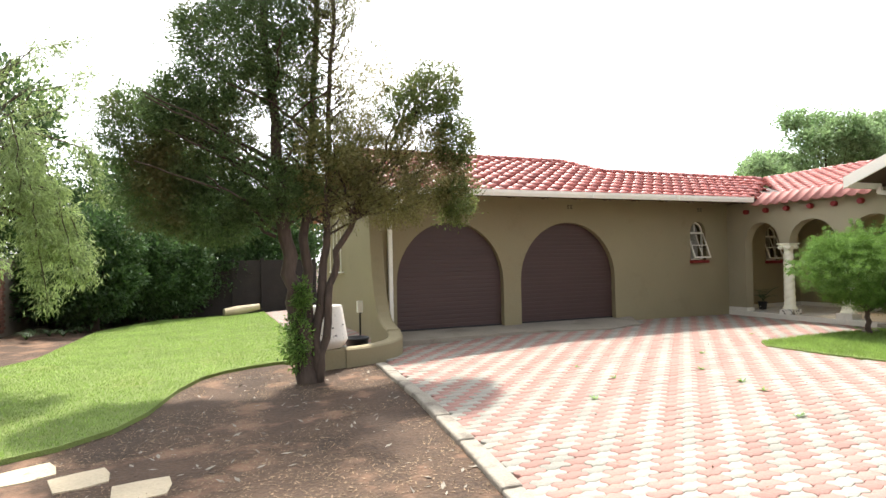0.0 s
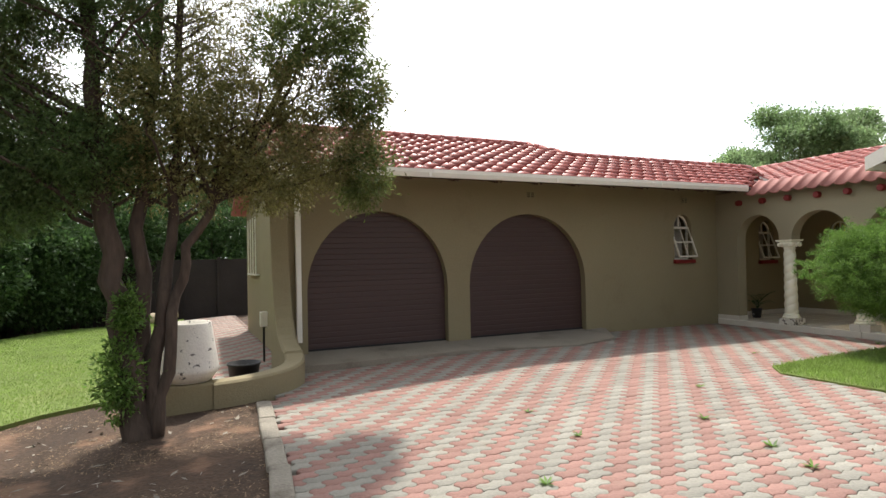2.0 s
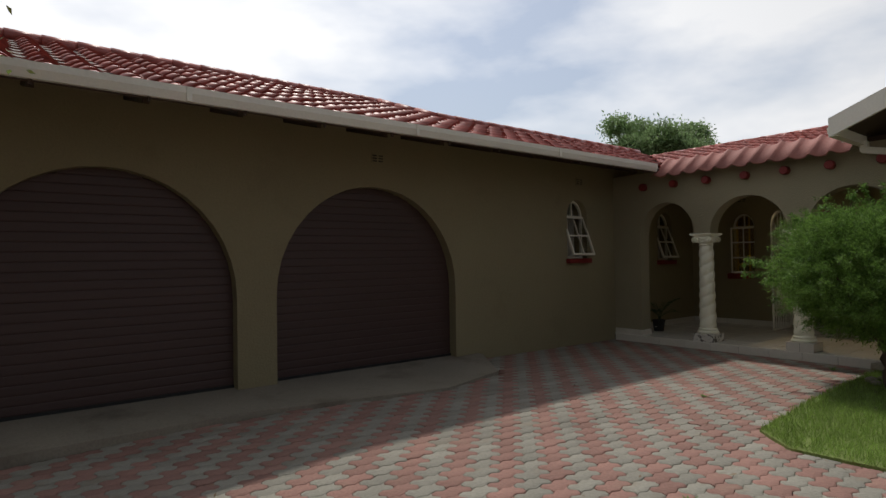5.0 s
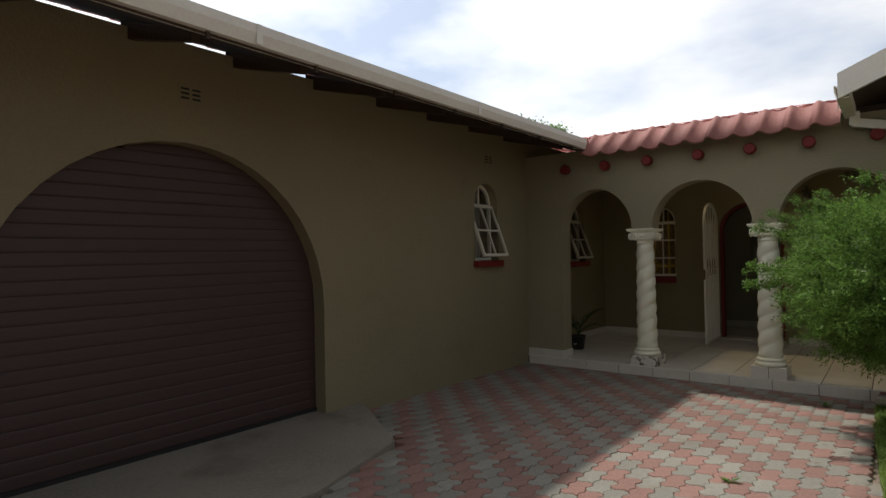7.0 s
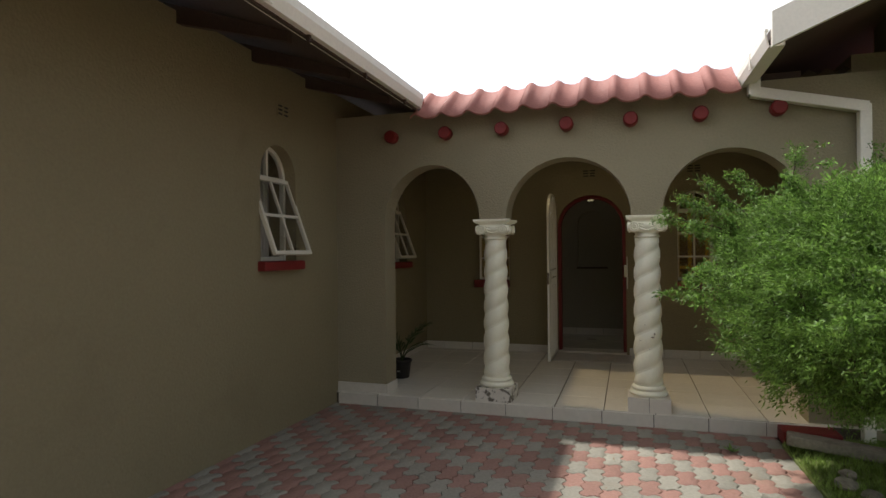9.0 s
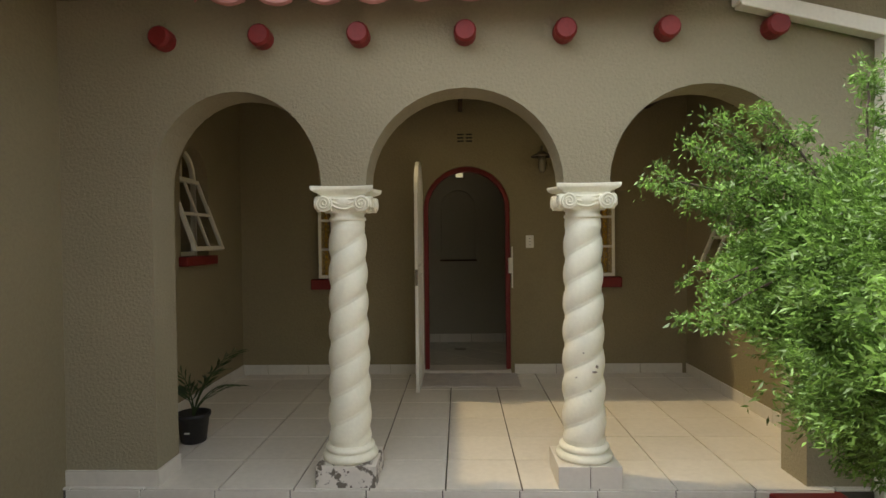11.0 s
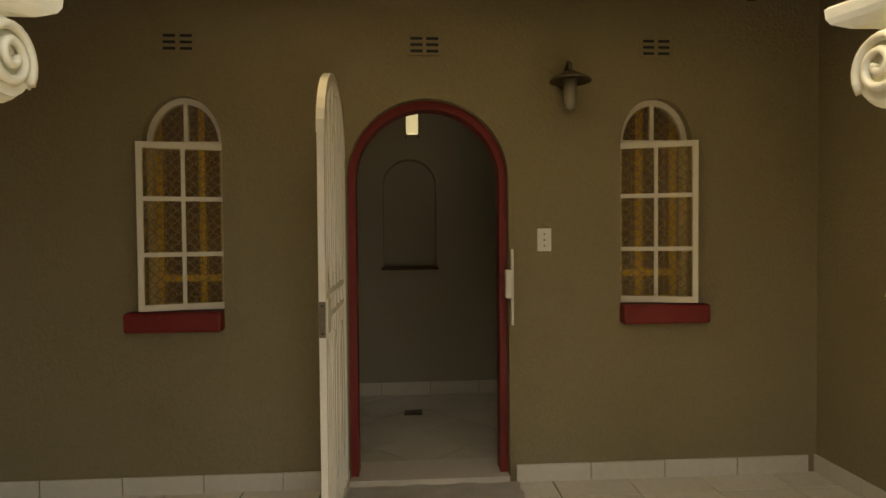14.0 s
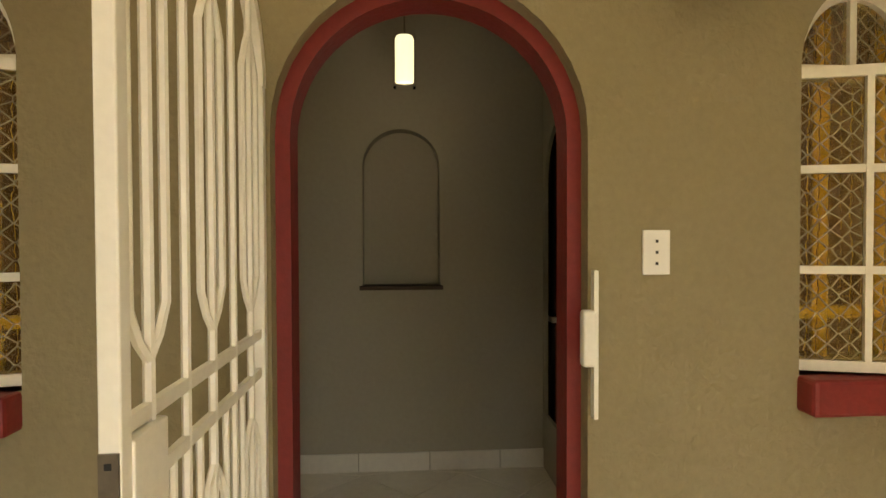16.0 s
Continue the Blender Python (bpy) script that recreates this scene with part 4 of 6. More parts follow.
def arched_window(name, m, w, h, spring, opened, label, glass, cols=2, rows=2, hinge="top", leaves=1, fan=False, curtain=None, strips=()):
    """Steel window in an arched opening. Its own axes: x across from the left foot, z up, y inwards."""
    n = thing(name, label, "window", at=m, kind="structure")
    bm = bmesh.new()
    c, rx, rz = w / 2, w / 2, h - spring
    for u in (0.014, w - 0.014):
        bar(bm, (u, 0), (u, spring), 0.028, 0.04)
    bar(bm, (0, 0.014), (w, 0.014), 0.028, 0.04)
    bar(bm, (0, spring), (w, spring), 0.034, 0.04)
    arch_bar(bm, c, spring, rx, rz, 0.03, 0.04)
    bar(bm, (c, spring), (c, h - 0.01), 0.02)
    if fan:
        arch_bar(bm, c, spring, rx * 0.52, rz * 0.55, 0.02, 0.025)
        for a in (45, 135):
            ca, sa = math.cos(radians(a)), math.sin(radians(a))
            bar(bm, (c + ca * rx * 0.52, spring + sa * rz * 0.55), (c + ca * rx * 0.98, spring + sa * rz * 0.98), 0.02)
        for i in (1, 2, 3):
            bar(bm, (w * i / 4, 0), (w * i / 4, spring), 0.02 if i != 2 else 0.05)
    part("frame", bm, FRAME_PAINT, n)
    lw = w / leaves
    lw2 = lw - (0.006 if leaves > 1 else 0.0)
    for k in range(leaves):
        if hinge == "top":
            lm = pose(lw * k, -0.03, spring, opened, 0, 0)
        elif hinge == "right":
            lm = Matrix.Translation((w, -0.03, spring)) @ pose(0, 0, 0, 0, 0, -opened) @ Matrix.Translation((-w, 0, 0))
        else:
            lm = Matrix.Translation((0, -0.03, spring)) @ pose(0, 0, 0, 0, 0, -opened)
        bm = bmesh.new()
        sash(bm, lw2, spring - 0.01, cols, rows)
        bmesh.ops.transform(bm, matrix=lm, verts=bm.verts)
        sa = part("sash", bm, FRAME_PAINT, n)
        for i in range(cols):
            for j in range(rows):
                u0, u1 = lw2 * i / cols + 0.012, lw2 * (i + 1) / cols - 0.012
                v0, v1 = -(spring - 0.01) * (j + 1) / rows + 0.012, -(spring - 0.01) * j / rows - 0.012
                bm = boxm(u0, -0.002, v0, u1, 0.002, v1, lm)
                g = part("pane", bm, glass, sa)
                g.visible_shadow = False
    inner = slab([[(0.03, spring + 0.015)] + half_arch(0.03, w - 0.03, spring + 0.015, h - 0.03, 14)[1:-1] + [(w - 0.03, spring + 0.015)]], -0.002, 0.002, lambda u, q, d: (u, d, q))
    g = part("pane", inner, glass, n)
    g.visible_shadow = False
    if curtain:
        # (from, to) across, as shares of the width
        for f0, f1 in (((-0.2, 1.2),) if curtain is not BRASSY else strips):
            bm = bmesh.new()
            k = max(10, int(60 * (f1 - f0)))
            lo = [bm.verts.new((w * (f0 + (f1 - f0) * i / k), (0.16 if curtain is not BRASSY else 0.05) + (0.022 if curtain is not BRASSY else 0.012) * math.sin(i * 1.15), -0.1)) for i in range(k + 1)]
            hi = [bm.verts.new((v.co.x, v.co.y, h + 0.1)) for v in lo]
            for i in range(k):
                bm.faces.new((lo[i], lo[i + 1], hi[i + 1], hi[i]))
            cu = part("curtain", bm, curtain, None, smooth=True)
            cu.matrix_world = m
            tagged(cu, "amber drape hanging behind patterned glass" if curtain is BRASSY else "grey net curtain in soft folds behind the window", "curtain")
        if curtain is BRASSY:
            bk = part("backing_drape", boxm(-0.08, 0.10, -0.1, w + 0.08, 0.11, h + 0.1), BROWN_CLOTH)
            bk.matrix_world = m
            tagged(bk, "dark brown drape hanging behind patterned glass", "curtain")
            rl = part("curtain_hem", boxm(0, 0.045, 0.14, w, 0.055, 0.175), BRASSY)
            rl.matrix_world = m
            tagged(rl, "amber trim band hanging behind patterned glass", "curtain")
    return n


def sill(m, w, d, h, label):
    s = thing("window_sill", label, "window sill", "red window sills", at=m, kind="structure")
    part("ledge", boxm(-w / 2, -d, -h, w / 2, 0.05, 0, bevel=0.012), RED, s)


M_Y = lambda x, y, z: pose(x, y, z)                    # faces -y
M_X = lambda x, y, z: pose(x, y, z, 0, 0, -90)         # faces -x: across runs to -y
M_YR = lambda x, y, z: pose(x, y, z, 0, 0, 180)        # faces +y
arched_window("window_1", M_Y(11.09, YG + 0.12, 1.36), 0.49, 0.92, 0.66, -20, "narrow arched cream steel window with its lower sash pushed open", GLASS, curtain=CURTAIN)
sill(M_Y(11.335, YG + 0.02, 1.36), 0.56, 0.09, 0.075, "dark red painted plaster window sill")
arched_window("window_2", M_Y(13.62, YG + 0.12, 1.30), 0.49, 0.87, 0.62, -20, "narrow arched cream steel window with its lower sash pushed open", GLASS, curtain=CURTAIN)
sill(M_Y(13.865, YG + 0.02, 1.30), 0.56, 0.09, 0.075, "dark red painted plaster window sill")
arched_window("window_3", M_X(XB + 0.07, 10.345, 1.04), 0.39, 1.08, 0.84, -16, "arched cream window with patterned amber glass, opened outwards", RINGED, rows=3, hinge="right", curtain=BRASSY, strips=((0.03, 0.14), (0.60, 0.69)))
sill(M_X(XB + 0.01, 10.19, 1.04), 0.47, 0.08, 0.10, "dark red painted plaster window sill")
arched_window("window_4", M_X(XB + 0.07, 7.905, 1.04), 0.385, 1.085, 0.85, 16, "arched cream window with patterned amber glass, opened outwards", RINGED, rows=3, hinge="left", curtain=BRASSY, strips=((0.33, 0.43), (0.83, 0.92)))
sill(M_X(XB + 0.01, 7.68, 1.04), 0.46, 0.08, 0.10, "dark red painted plaster window sill")
arched_window("window_5", M_YR(14.19, YR - 0.10, 1.07), 0.93, 1.09, 0.61, -23, "wide arched cream steel window with fan light, both lower sashes propped open", GLASS, cols=2, rows=2, leaves=2, fan=True, curtain=CURTAIN)
s5 = thing("window_sill", "long dark red painted plaster window sill", "window sill", "red window sills", at=M_YR(13.72, YR - 0.02, 1.07), kind="structure")
part("ledge", boxm(-0.57, -0.10, -0.085, 0.57, 0.05, 0, bevel=0.03), RED, s5)
for x in (13.9, 13.45):
    st = thing("window_stay", "thin dark steel window stay on the sill", "window stay", "window stays")
    bm = bmesh.new()
    tube(bm, [(x, YR - 0.08, 1.105), (x - 0.12, YR + 0.10, 1.10)], 0.006, 6)
    part("rod", bm, BLACK, st)


# ---- front door: red frame, security gate ----
def door_frame():
    d = thing("door_1", "dark red painted arched timber door frame, open", "door frame", kind="structure")
    u0, u1 = DOOR
    outer = [(u0, FLOOR)] + half_arch(u0, u1, 1.70, 2.115, 28)[0:] + [(u1, FLOOR)]
    inner = [(u1 - 0.040, FLOOR)] + list(reversed(half_arch(u0 + 0.040, u1 - 0.040, 1.70, 2.072, 28))) + [(u0 + 0.040, FLOOR)]
    part("frame", slab([outer + inner], XB + 0.06, XB + 0.17, in_x), RED, d)
    part("threshold", boxm(XB + 0.0, u0, FLOOR - 0.002, XB + 0.26, u1, FLOOR + 0.03), SKIRT, d)
    return d


door_frame()


def rod(bm, pts, r=0.008):
    tube(bm, pts, r, 6)


def security_gate():
    """White gate swung outwards a right angle. Its own axes: x from the hinge to the free edge, z up."""
    W, H0, H1 = 0.772, 1.66, 1.965
    g = thing("security_gate", "white painted arched steel security gate standing open", "security gate", at=pose(XB - 0.03, 9.352, FLOOR + 0.03, 0, 0, 180.3))
    # local x runs from the hinge towards the street
    bm = bmesh.new()
    for x in (0.015, W - 0.015):
        box(bm, x - 0.015, -0.014, 0, x + 0.015, 0.014, H0, bevel=0.003)
    box(bm, 0, -0.016, 0, W, 0.016, 0.036)
    n = 20
    pa = [(W / 2 - (W / 2) * math.cos(math.pi * i / n), H0 + (H1 - H0) * math.sin(math.pi * i / n)) for i in range(n + 1)]
    pb = [(W / 2 - (W / 2 - 0.034) * math.cos(math.pi * i / n), H0 + (H1 - H0 - 0.034) * math.sin(math.pi * i / n)) for i in range(n + 1)]
    q = [[bm.verts.new((x, dy, z)) for x, z in p] for p in (pa, pb) for dy in (-0.016, 0.016)]
    for i in range(n):
        for a, b in ((0, 1), (1, 3), (3, 2), (2, 0)):
            bm.faces.new((q[a][i], q[a][i + 1], q[b][i + 1], q[b][i]))
    part("gate_frame", bm, WHITE, g)
    for z in (0.94, 1.035):
        part("cross_rail", boxm(0.028, -0.006, z, W - 0.028, 0.006, z + 0.022), WHITE, g)

    def top_at(x):
        return H0 + (H1 - H0 - 0.03) * math.sqrt(max(0.0, 1 - ((x - W / 2) / (W / 2)) ** 2))
    # two plain uprights between three lancets, each lancet closing to a point above and below the rails
    for x in (0.25, 0.52):
        bm = bmesh.new()
        rod(bm, [(x, 0, 0.03), (x, 0, top_at(x))])
        part("gate_bar", bm, WHITE, g)
    for xc in (0.112, 0.386, 0.66):
        bm = bmesh.new()
        rod(bm, [(xc, 0, 0.03), (xc, 0, top_at(xc))], 0.0085)
        part("gate_bar", bm, WHITE, g)
        for d in (-0.06, 0.06):
            bm = bmesh.new()
            rod(bm, [(xc, 0, 1.115), (xc + d * 0.55, 0, 1.145), (xc + d, 0, 1.19), (xc + d, 0, 1.67), (xc + d * 0.5, 0, 1.72), (xc, 0, 1.76)])
            rod(bm, [(xc, 0, 0.86), (xc + d * 0.55, 0, 0.83), (xc + d, 0, 0.78), (xc + d, 0, 0.30), (xc + d * 0.5, 0, 0.24), (xc, 0, 0.20)])
            part("gate_bar", bm, WHITE, g)
    for x in (0.19, 0.31, 0.46, 0.58):
        bm = bmesh.new()
        rod(bm, [(x, 0, 0.03), (x, 0, 0.945)], 0.007)
        part("gate_bar", bm, WHITE, g)
    lock = part("lock_box", boxm(W - 0.135, -0.017, 0.895, W - 0.028, 0.017, 1.03, bevel=0.003), WHITE, g)
    part("keyhole", boxm(W - 0.090, -0.021, 0.945, W - 0.070, -0.0165, 0.962), BLACK, lock)
    part("strike_plate", boxm(W, -0.012, 0.89, W + 0.004, 0.012, 1.025), STEEL, lock)
    for z in (0.905, 1.01):
        part("screw", boxm(W + 0.003, -0.004, z - 0.004, W + 0.006, 0.004, z + 0.004), BLACK, lock)
    for z in (0.25, 1.5):
        bm = bmesh.new()
        tube(bm, [(-0.008, 0, z), (-0.008, 0, z + 0.08)], 0.011, 8)
        part("hinge", bm, WHITE, g)
    return g


security_gate()
# catch for the gate on the other jamb
ct = thing("gate_catch", "white painted steel catch strip beside the door frame", "gate catch")
part("strip", boxm(XB - 0.028, 8.480, 0.94, XB - 0.001, 8.492, 1.335), WHITE, ct)
part("keep", boxm(XB - 0.040, 8.486, 1.08, XB - 0.001, 8.524, 1.23, bevel=0.008), WHITE, ct)

# ---- wall fittings ----
sw = thing("light_switch", "white plastic switch plate with three small buttons", "light switch")
part("plate", boxm(XB - 0.010, 8.277, 1.322, XB, 8.352, 1.442, bevel=0.003), PLASTIC, sw)
for z in (1.352, 1.382, 1.412):
    part("button", boxm(XB - 0.0125, 8.311, z - 0.004, XB - 0.010, 8.318, z + 0.004), BLACK, sw)


def vent(m, label="khaki painted air brick with six dark slots"):
    v = thing("air_vent", label, "air vent", "air vents", at=m)
    part("grille", slab([[(-0.085, -0.055), (0.085, -0.055), (0.085, 0.055), (-0.085, 0.055)]] + [[(a, b), (a + 0.062, b), (a + 0.062, b + 0.016), (a, b + 0.016)] for a in (-0.072, 0.010) for b in (-0.040, -0.008, 0.024)], -0.008, 0.0, lambda u, w, d: (u, d, w)), PLASTER, v)
    # black plate stands in for the unlit cavity behind the slots
    part("slot_shade_plate", boxm(-0.08, -0.003, -0.05, 0.08, -0.001, 0.05), BLACK, v)


for y in (10.16, 8.93, 7.715):
    vent(M_X(XB - 0.001, y, 2.385))
vent(M_YR(13.84, YR + 0.001, 2.475))
vent(M_Y(7.665, YG - 0.001, 2.58))
vent(M_Y(13.85, YG - 0.001, 2.46))
vent(M_Y(11.40, YG - 0.001, 2.57))


def wall_lamp():
    l = thing("wall_lamp", "brass bulkhead wall lamp with shallow shade and glass jar", "wall lamp", at=Matrix.Translation((XB - 0.115, 8.205, 2.175)))
    bm = bmesh.new()
    lathe(bm, [(0.012, 0.055), (0.03, 0.05), (0.05, 0.035), (0.10, 0.012), (0.105, 0.0), (0.10, 0.002), (0.04, 0.02), (0.012, 0.03)], 28)
    part("shade", bm, STEEL, l, smooth=True)
    bm = bmesh.new()
    lathe(bm, [(0.034, 0.01), (0.036, -0.05), (0.033, -0.11), (0.024, -0.135), (0.008, -0.142)], 20)
    part("glass_jar", bm, GLASSY, l, "ribbed clear glass jar", smooth=True)
    for k in range(4):
        a = k * math.pi / 2 + 0.4
        bm = bmesh.new()
        rod(bm, [(0.040 * math.cos(a), 0.040 * math.sin(a), 0.01), (0.042 * math.cos(a), 0.042 * math.sin(a), -0.10), (0.012 * math.cos(a), 0.012 * math.sin(a), -0.148)], 0.003)
        part("guard_wire", bm, STEEL, l)
    bm = bmesh.new()
    rod(bm, [(0, 0, 0.05), (0, 0, 0.09), (0.03, 0, 0.105), (0.09, 0, 0.07), (0.112, 0, 0.03)], 0.010)
    part("arm", bm, STEEL, l, smooth=True)
    bm = bmesh.new()
    tube(bm, [(0.098, 0.0, 0.03), (0.115, 0.0, 0.03)], 0.042, 18)
    part("back_plate", bm, STEEL, l)


wall_lamp()


def pendant():
    p = thing("pendant_lamp", "lit glass cylinder pendant lamp hanging in the hall", "pendant lamp", at=Matrix.Translation((16.0, 8.985, 2.13)))
    bm = bmesh.new()
    lathe(bm, [(0.030, 0.0), (0.034, 0.01), (0.034, 0.20), (0.028, 0.215), (0.008, 0.22)], 20)
    part("inner_glass", bm, GLOW, p, "glowing frosted inner glass", smooth=True)
    bm = bmesh.new()
    lathe(bm, [(0.052, -0.02), (0.052, 0.24)], 24, cap=False)
    g = part("outer_glass", bm, GLASS, p, "clear glass outer cylinder", smooth=True)
    g.visible_shadow = False
    bm = bmesh.new()
    rod(bm, [(0, 0, 0.22), (0, 0, 0.592)], 0.004)
    part("cord", bm, STEEL, p)


pendant()
lamp = new("hall_light", bpy.data.lights.new("hall_light", "POINT"))
lamp.data.energy, lamp.data.color, lamp.data.shadow_soft_size = 0.05, (1.0, 0.88, 0.66), 0.06
lamp.location = (16.0, 8.985, 2.05)
nl = thing("niche_ledge", "thin dark timber ledge under the hall niche", "ledge")
part("board", boxm(16.52, 8.775, 1.135, 16.66, 9.235, 1.155), TIMBER, nl)
cab = thing("display_cabinet", "black timber cabinet with glazed upper doors in the side room", "cabinet", at=Matrix.Translation((16.68, 7.42, FLOOR - 0.010)))
part("carcass", boxm(0.02, 0, 0, 0.40, 0.70, 1.86, bevel=0.008), BLACK, cab)
part("plinth", boxm(0.01, 0.01, 0, 0.02, 0.69, 0.08), BLACK, cab)
for k in range(2):
    lower = part("door", boxm(0.0, 0.02 + k * 0.335, 0.10, 0.02, 0.345 + k * 0.335, 0.80, bevel=0.004), TIMBER, cab, "dark timber lower door")
    part("handle", boxm(-0.015, 0.31 + k * 0.06, 0.45, 0.0, 0.325 + k * 0.06, 0.56), STEEL, lower)
    part("glazed_door", boxm(0.008, 0.02 + k * 0.335, 0.88, 0.02, 0.345 + k * 0.335, 1.80), POT_BLACK, cab, "dark glossy glazed upper door")
part("worktop", boxm(-0.02, -0.01, 0.82, 0.40, 0.71, 0.85, bevel=0.004), PLASTIC, cab, "pale ledge between the doors")
dr = thing("floor_drain", "small grey square floor grate in the hall tiles", "floor drain")
part("grate", boxm(16.02, 8.93, FLOOR + 0.003, 16.14, 9.06, FLOOR + 0.008), STEEL, dr)
dm = thing("door_mat", "thin pale grey woven door mat on the porch tiles", "door mat")
bm = bmesh.new()
nx, ny = 24, 36
gr = [[bm.verts.new((14.33 + 0.5 * i / nx + 0.008 * math.sin(j * 0.7), 8.46 + 0.90 * j / ny + 0.006 * math.sin(i * 1.3), FLOOR + 0.010 + 0.003 * math.sin(i * 0.9 + j * 0.5))) for j in range(ny + 1)] for i in range(nx + 1)]
for i in range(nx):
    for j in range(ny):
        bm.faces.new((gr[i][j], gr[i + 1][j], gr[i + 1][j + 1], gr[i][j + 1]))
r = bmesh.ops.extrude_face_region(bm, geom=list(bm.faces))
bmesh.ops.translate(bm, vec=(0, 0, -0.008), verts=[v for v in r["geom"] if isinstance(v, bmesh.types.BMVert)])
part("mat_body", bm, MAT_GREY, dm)


def pot(name, x, y, z, prof, material, label, soil=True):
    p = thing(name, label, "plant pot", at=Matrix.Translation((x, y, z)))
    bm = bmesh.new()
    lathe(bm, prof, 28)
    part("pot_body", bm, material, p, smooth=True)
    return p


pp = pot("potted_palm", 12.98, 10.74, FLOOR, [(0.070, 0), (0.078, 0.005), (0.100, 0.165), (0.108, 0.167), (0.110, 0.19), (0.100, 0.19), (0.096, 0.165)], POT_BLACK, "young palm in a black plastic nursery pot")
part("pot_label", boxm(-0.096, -0.016, 0.075, -0.084, 0.016, 0.085), PLASTIC, pp)
rs = random.Random(4)
for k in range(9):
    a = rs.uniform(0, math.tau)
    bm = bmesh.new()
    h, reach = rs.uniform(0.25, 0.52), rs.uniform(0.12, 0.30)
    pts = [Vector((reach * t ** 1.6 * math.cos(a), reach * t ** 1.6 * math.sin(a) - 0.05 * t, 0.16 + h * t - 0.10 * t ** 3)) for t in np.linspace(0, 1, 8)]
    tube(bm, pts, [0.006 - 0.004 * i / 7 for i in range(8)], 5)
    for i in range(3, 8):
        d = (pts[i] - pts[i - 1]).normalized()
        sd = d.cross(Vector((0, 0, 1))).normalized()
        for s in (-1, 1):
            tip = pts[i] + d * 0.09 + sd * s * 0.075 + Vector((0, 0, -0.02))
            w = d * 0.009
            bm.faces.new([bm.verts.new(v) for v in (pts[i] - w, (pts[i] + tip) / 2 - w * 1.3, tip, (pts[i] + tip) / 2 + w * 1.3)])
    part("frond", bm, LEAF_PALM, pp)


# ---- planter, curved wing wall ----
def swept_wall(name, path, thick, heights, material, label, category):
    """Low wall swept along plan points with a height at each."""
    w = thing(name, label, category, kind="structure")
    bm = bmesh.new()
    rows = []
    pv = [Vector((*p, 0)) for p in path]
    for i, p in enumerate(pv):
        t = (pv[min(i + 1, len(pv) - 1)] - pv[max(i - 1, 0)]).normalized()
        n = Vector((-t.y, t.x, 0)) * thick / 2
        z = heights[i]
        c = 0.025
        prof = [p + n + Vector((0, 0, -0.25)), p + n + Vector((0, 0, z - c)), p + n * 0.8 + Vector((0, 0, z)), p - n * 0.8 + Vector((0, 0, z)), p - n + Vector((0, 0, z - c)), p - n + Vector((0, 0, -0.25))]
        rows.append([bm.verts.new(v) for v in prof])
    for a, b in zip(rows, rows[1:]):
        for k in range(5):
            bm.faces.new((a[k], a[k + 1], b[k + 1], b[k]))
    bm.faces.new(rows[0])
    bm.faces.new(list(reversed(rows[-1])))
    bmesh.ops.recalc_face_normals(bm, faces=bm.faces)
    part("wall_body", bm, material, w, smooth=False)
    return w


path, hts = [], []
for i in range(14):
    # the fin drops steeply from the garage corner, then runs out low
    d = (YG - 10.13) * (i / 13) ** 1.7
    path.append((3.28 + 0.02 * i / 13, YG - 0.015 - d))
    hts.append(2.64 if i == 0 else 0.27 + 2.37 * math.exp(-(d / 0.17) ** 0.8))
for i in range(25):
    a = math.radians(90 * i / 24)
    path.append((2.28 + 1.02 * math.cos(a), 10.10 - 0.70 * math.sin(a)))
    hts.append(0.19 + 0.09 * math.exp(-i / 5) - 0.04 * i / 24)
swept_wall("wing_wall", path, 0.25, hts, PLASTER, "khaki plastered wing wall sweeping down to a low curved planter wall", "garden wall")
pier = thing("planter_pier", "khaki plastered square pier ending the planter wall", "pier", kind="structure")
part("block", boxm(1.76, 9.30, -0.25, 2.29, 9.80, 0.15, bevel=0.02), PLASTER, pier)
wp = pot("large_planter", 2.03, 9.55, 0.15, [(0.20, 0), (0.24, 0.01), (0.325, 0.115), (0.333, 0.14), (0.326, 0.165), (0.252, 0.645), (0.245, 0.66), (0.225, 0.66), (0.225, 0.62)], POT_WHITE, "white painted concrete planter with flaking dark patches")
bp_ = pot("black_tub", 2.70, 10.30, ground_z(2.7), [(0.16, 0), (0.165, 0.01), (0.195, 0.26), (0.21, 0.265), (0.21, 0.29), (0.195, 0.29), (0.185, 0.24)], POT_BLACK, "black plastic tub standing behind the planter wall")
mb = thing("meter_post", "cream meter box on a short dark post", "meter box", at=Matrix.Translation((3.16, 11.9, ground_z(3.16))))
part("box", boxm(-0.055, -0.05, 0.55, 0.055, 0.05, 0.78, bevel=0.008), GUTTER, mb)
part("post", boxm(-0.015, -0.015, 0, 0.015, 0.015, 0.56), BLACK, mb)
sb = thing("window_bars", "white painted vertical burglar bars on the garage side window", "burglar bars")
for i in range(4):
    bm = bmesh.new()
    y = 14.5 + i * 0.42
    tube(bm, [(3.36, y, 1.25), (3.36, y, 2.4)], 0.012, 6)
    part("bar", bm, WHITE, sb)
part("rail", boxm(3.35, 14.4, 1.22, 3.42, 15.9, 1.25), WHITE, sb)

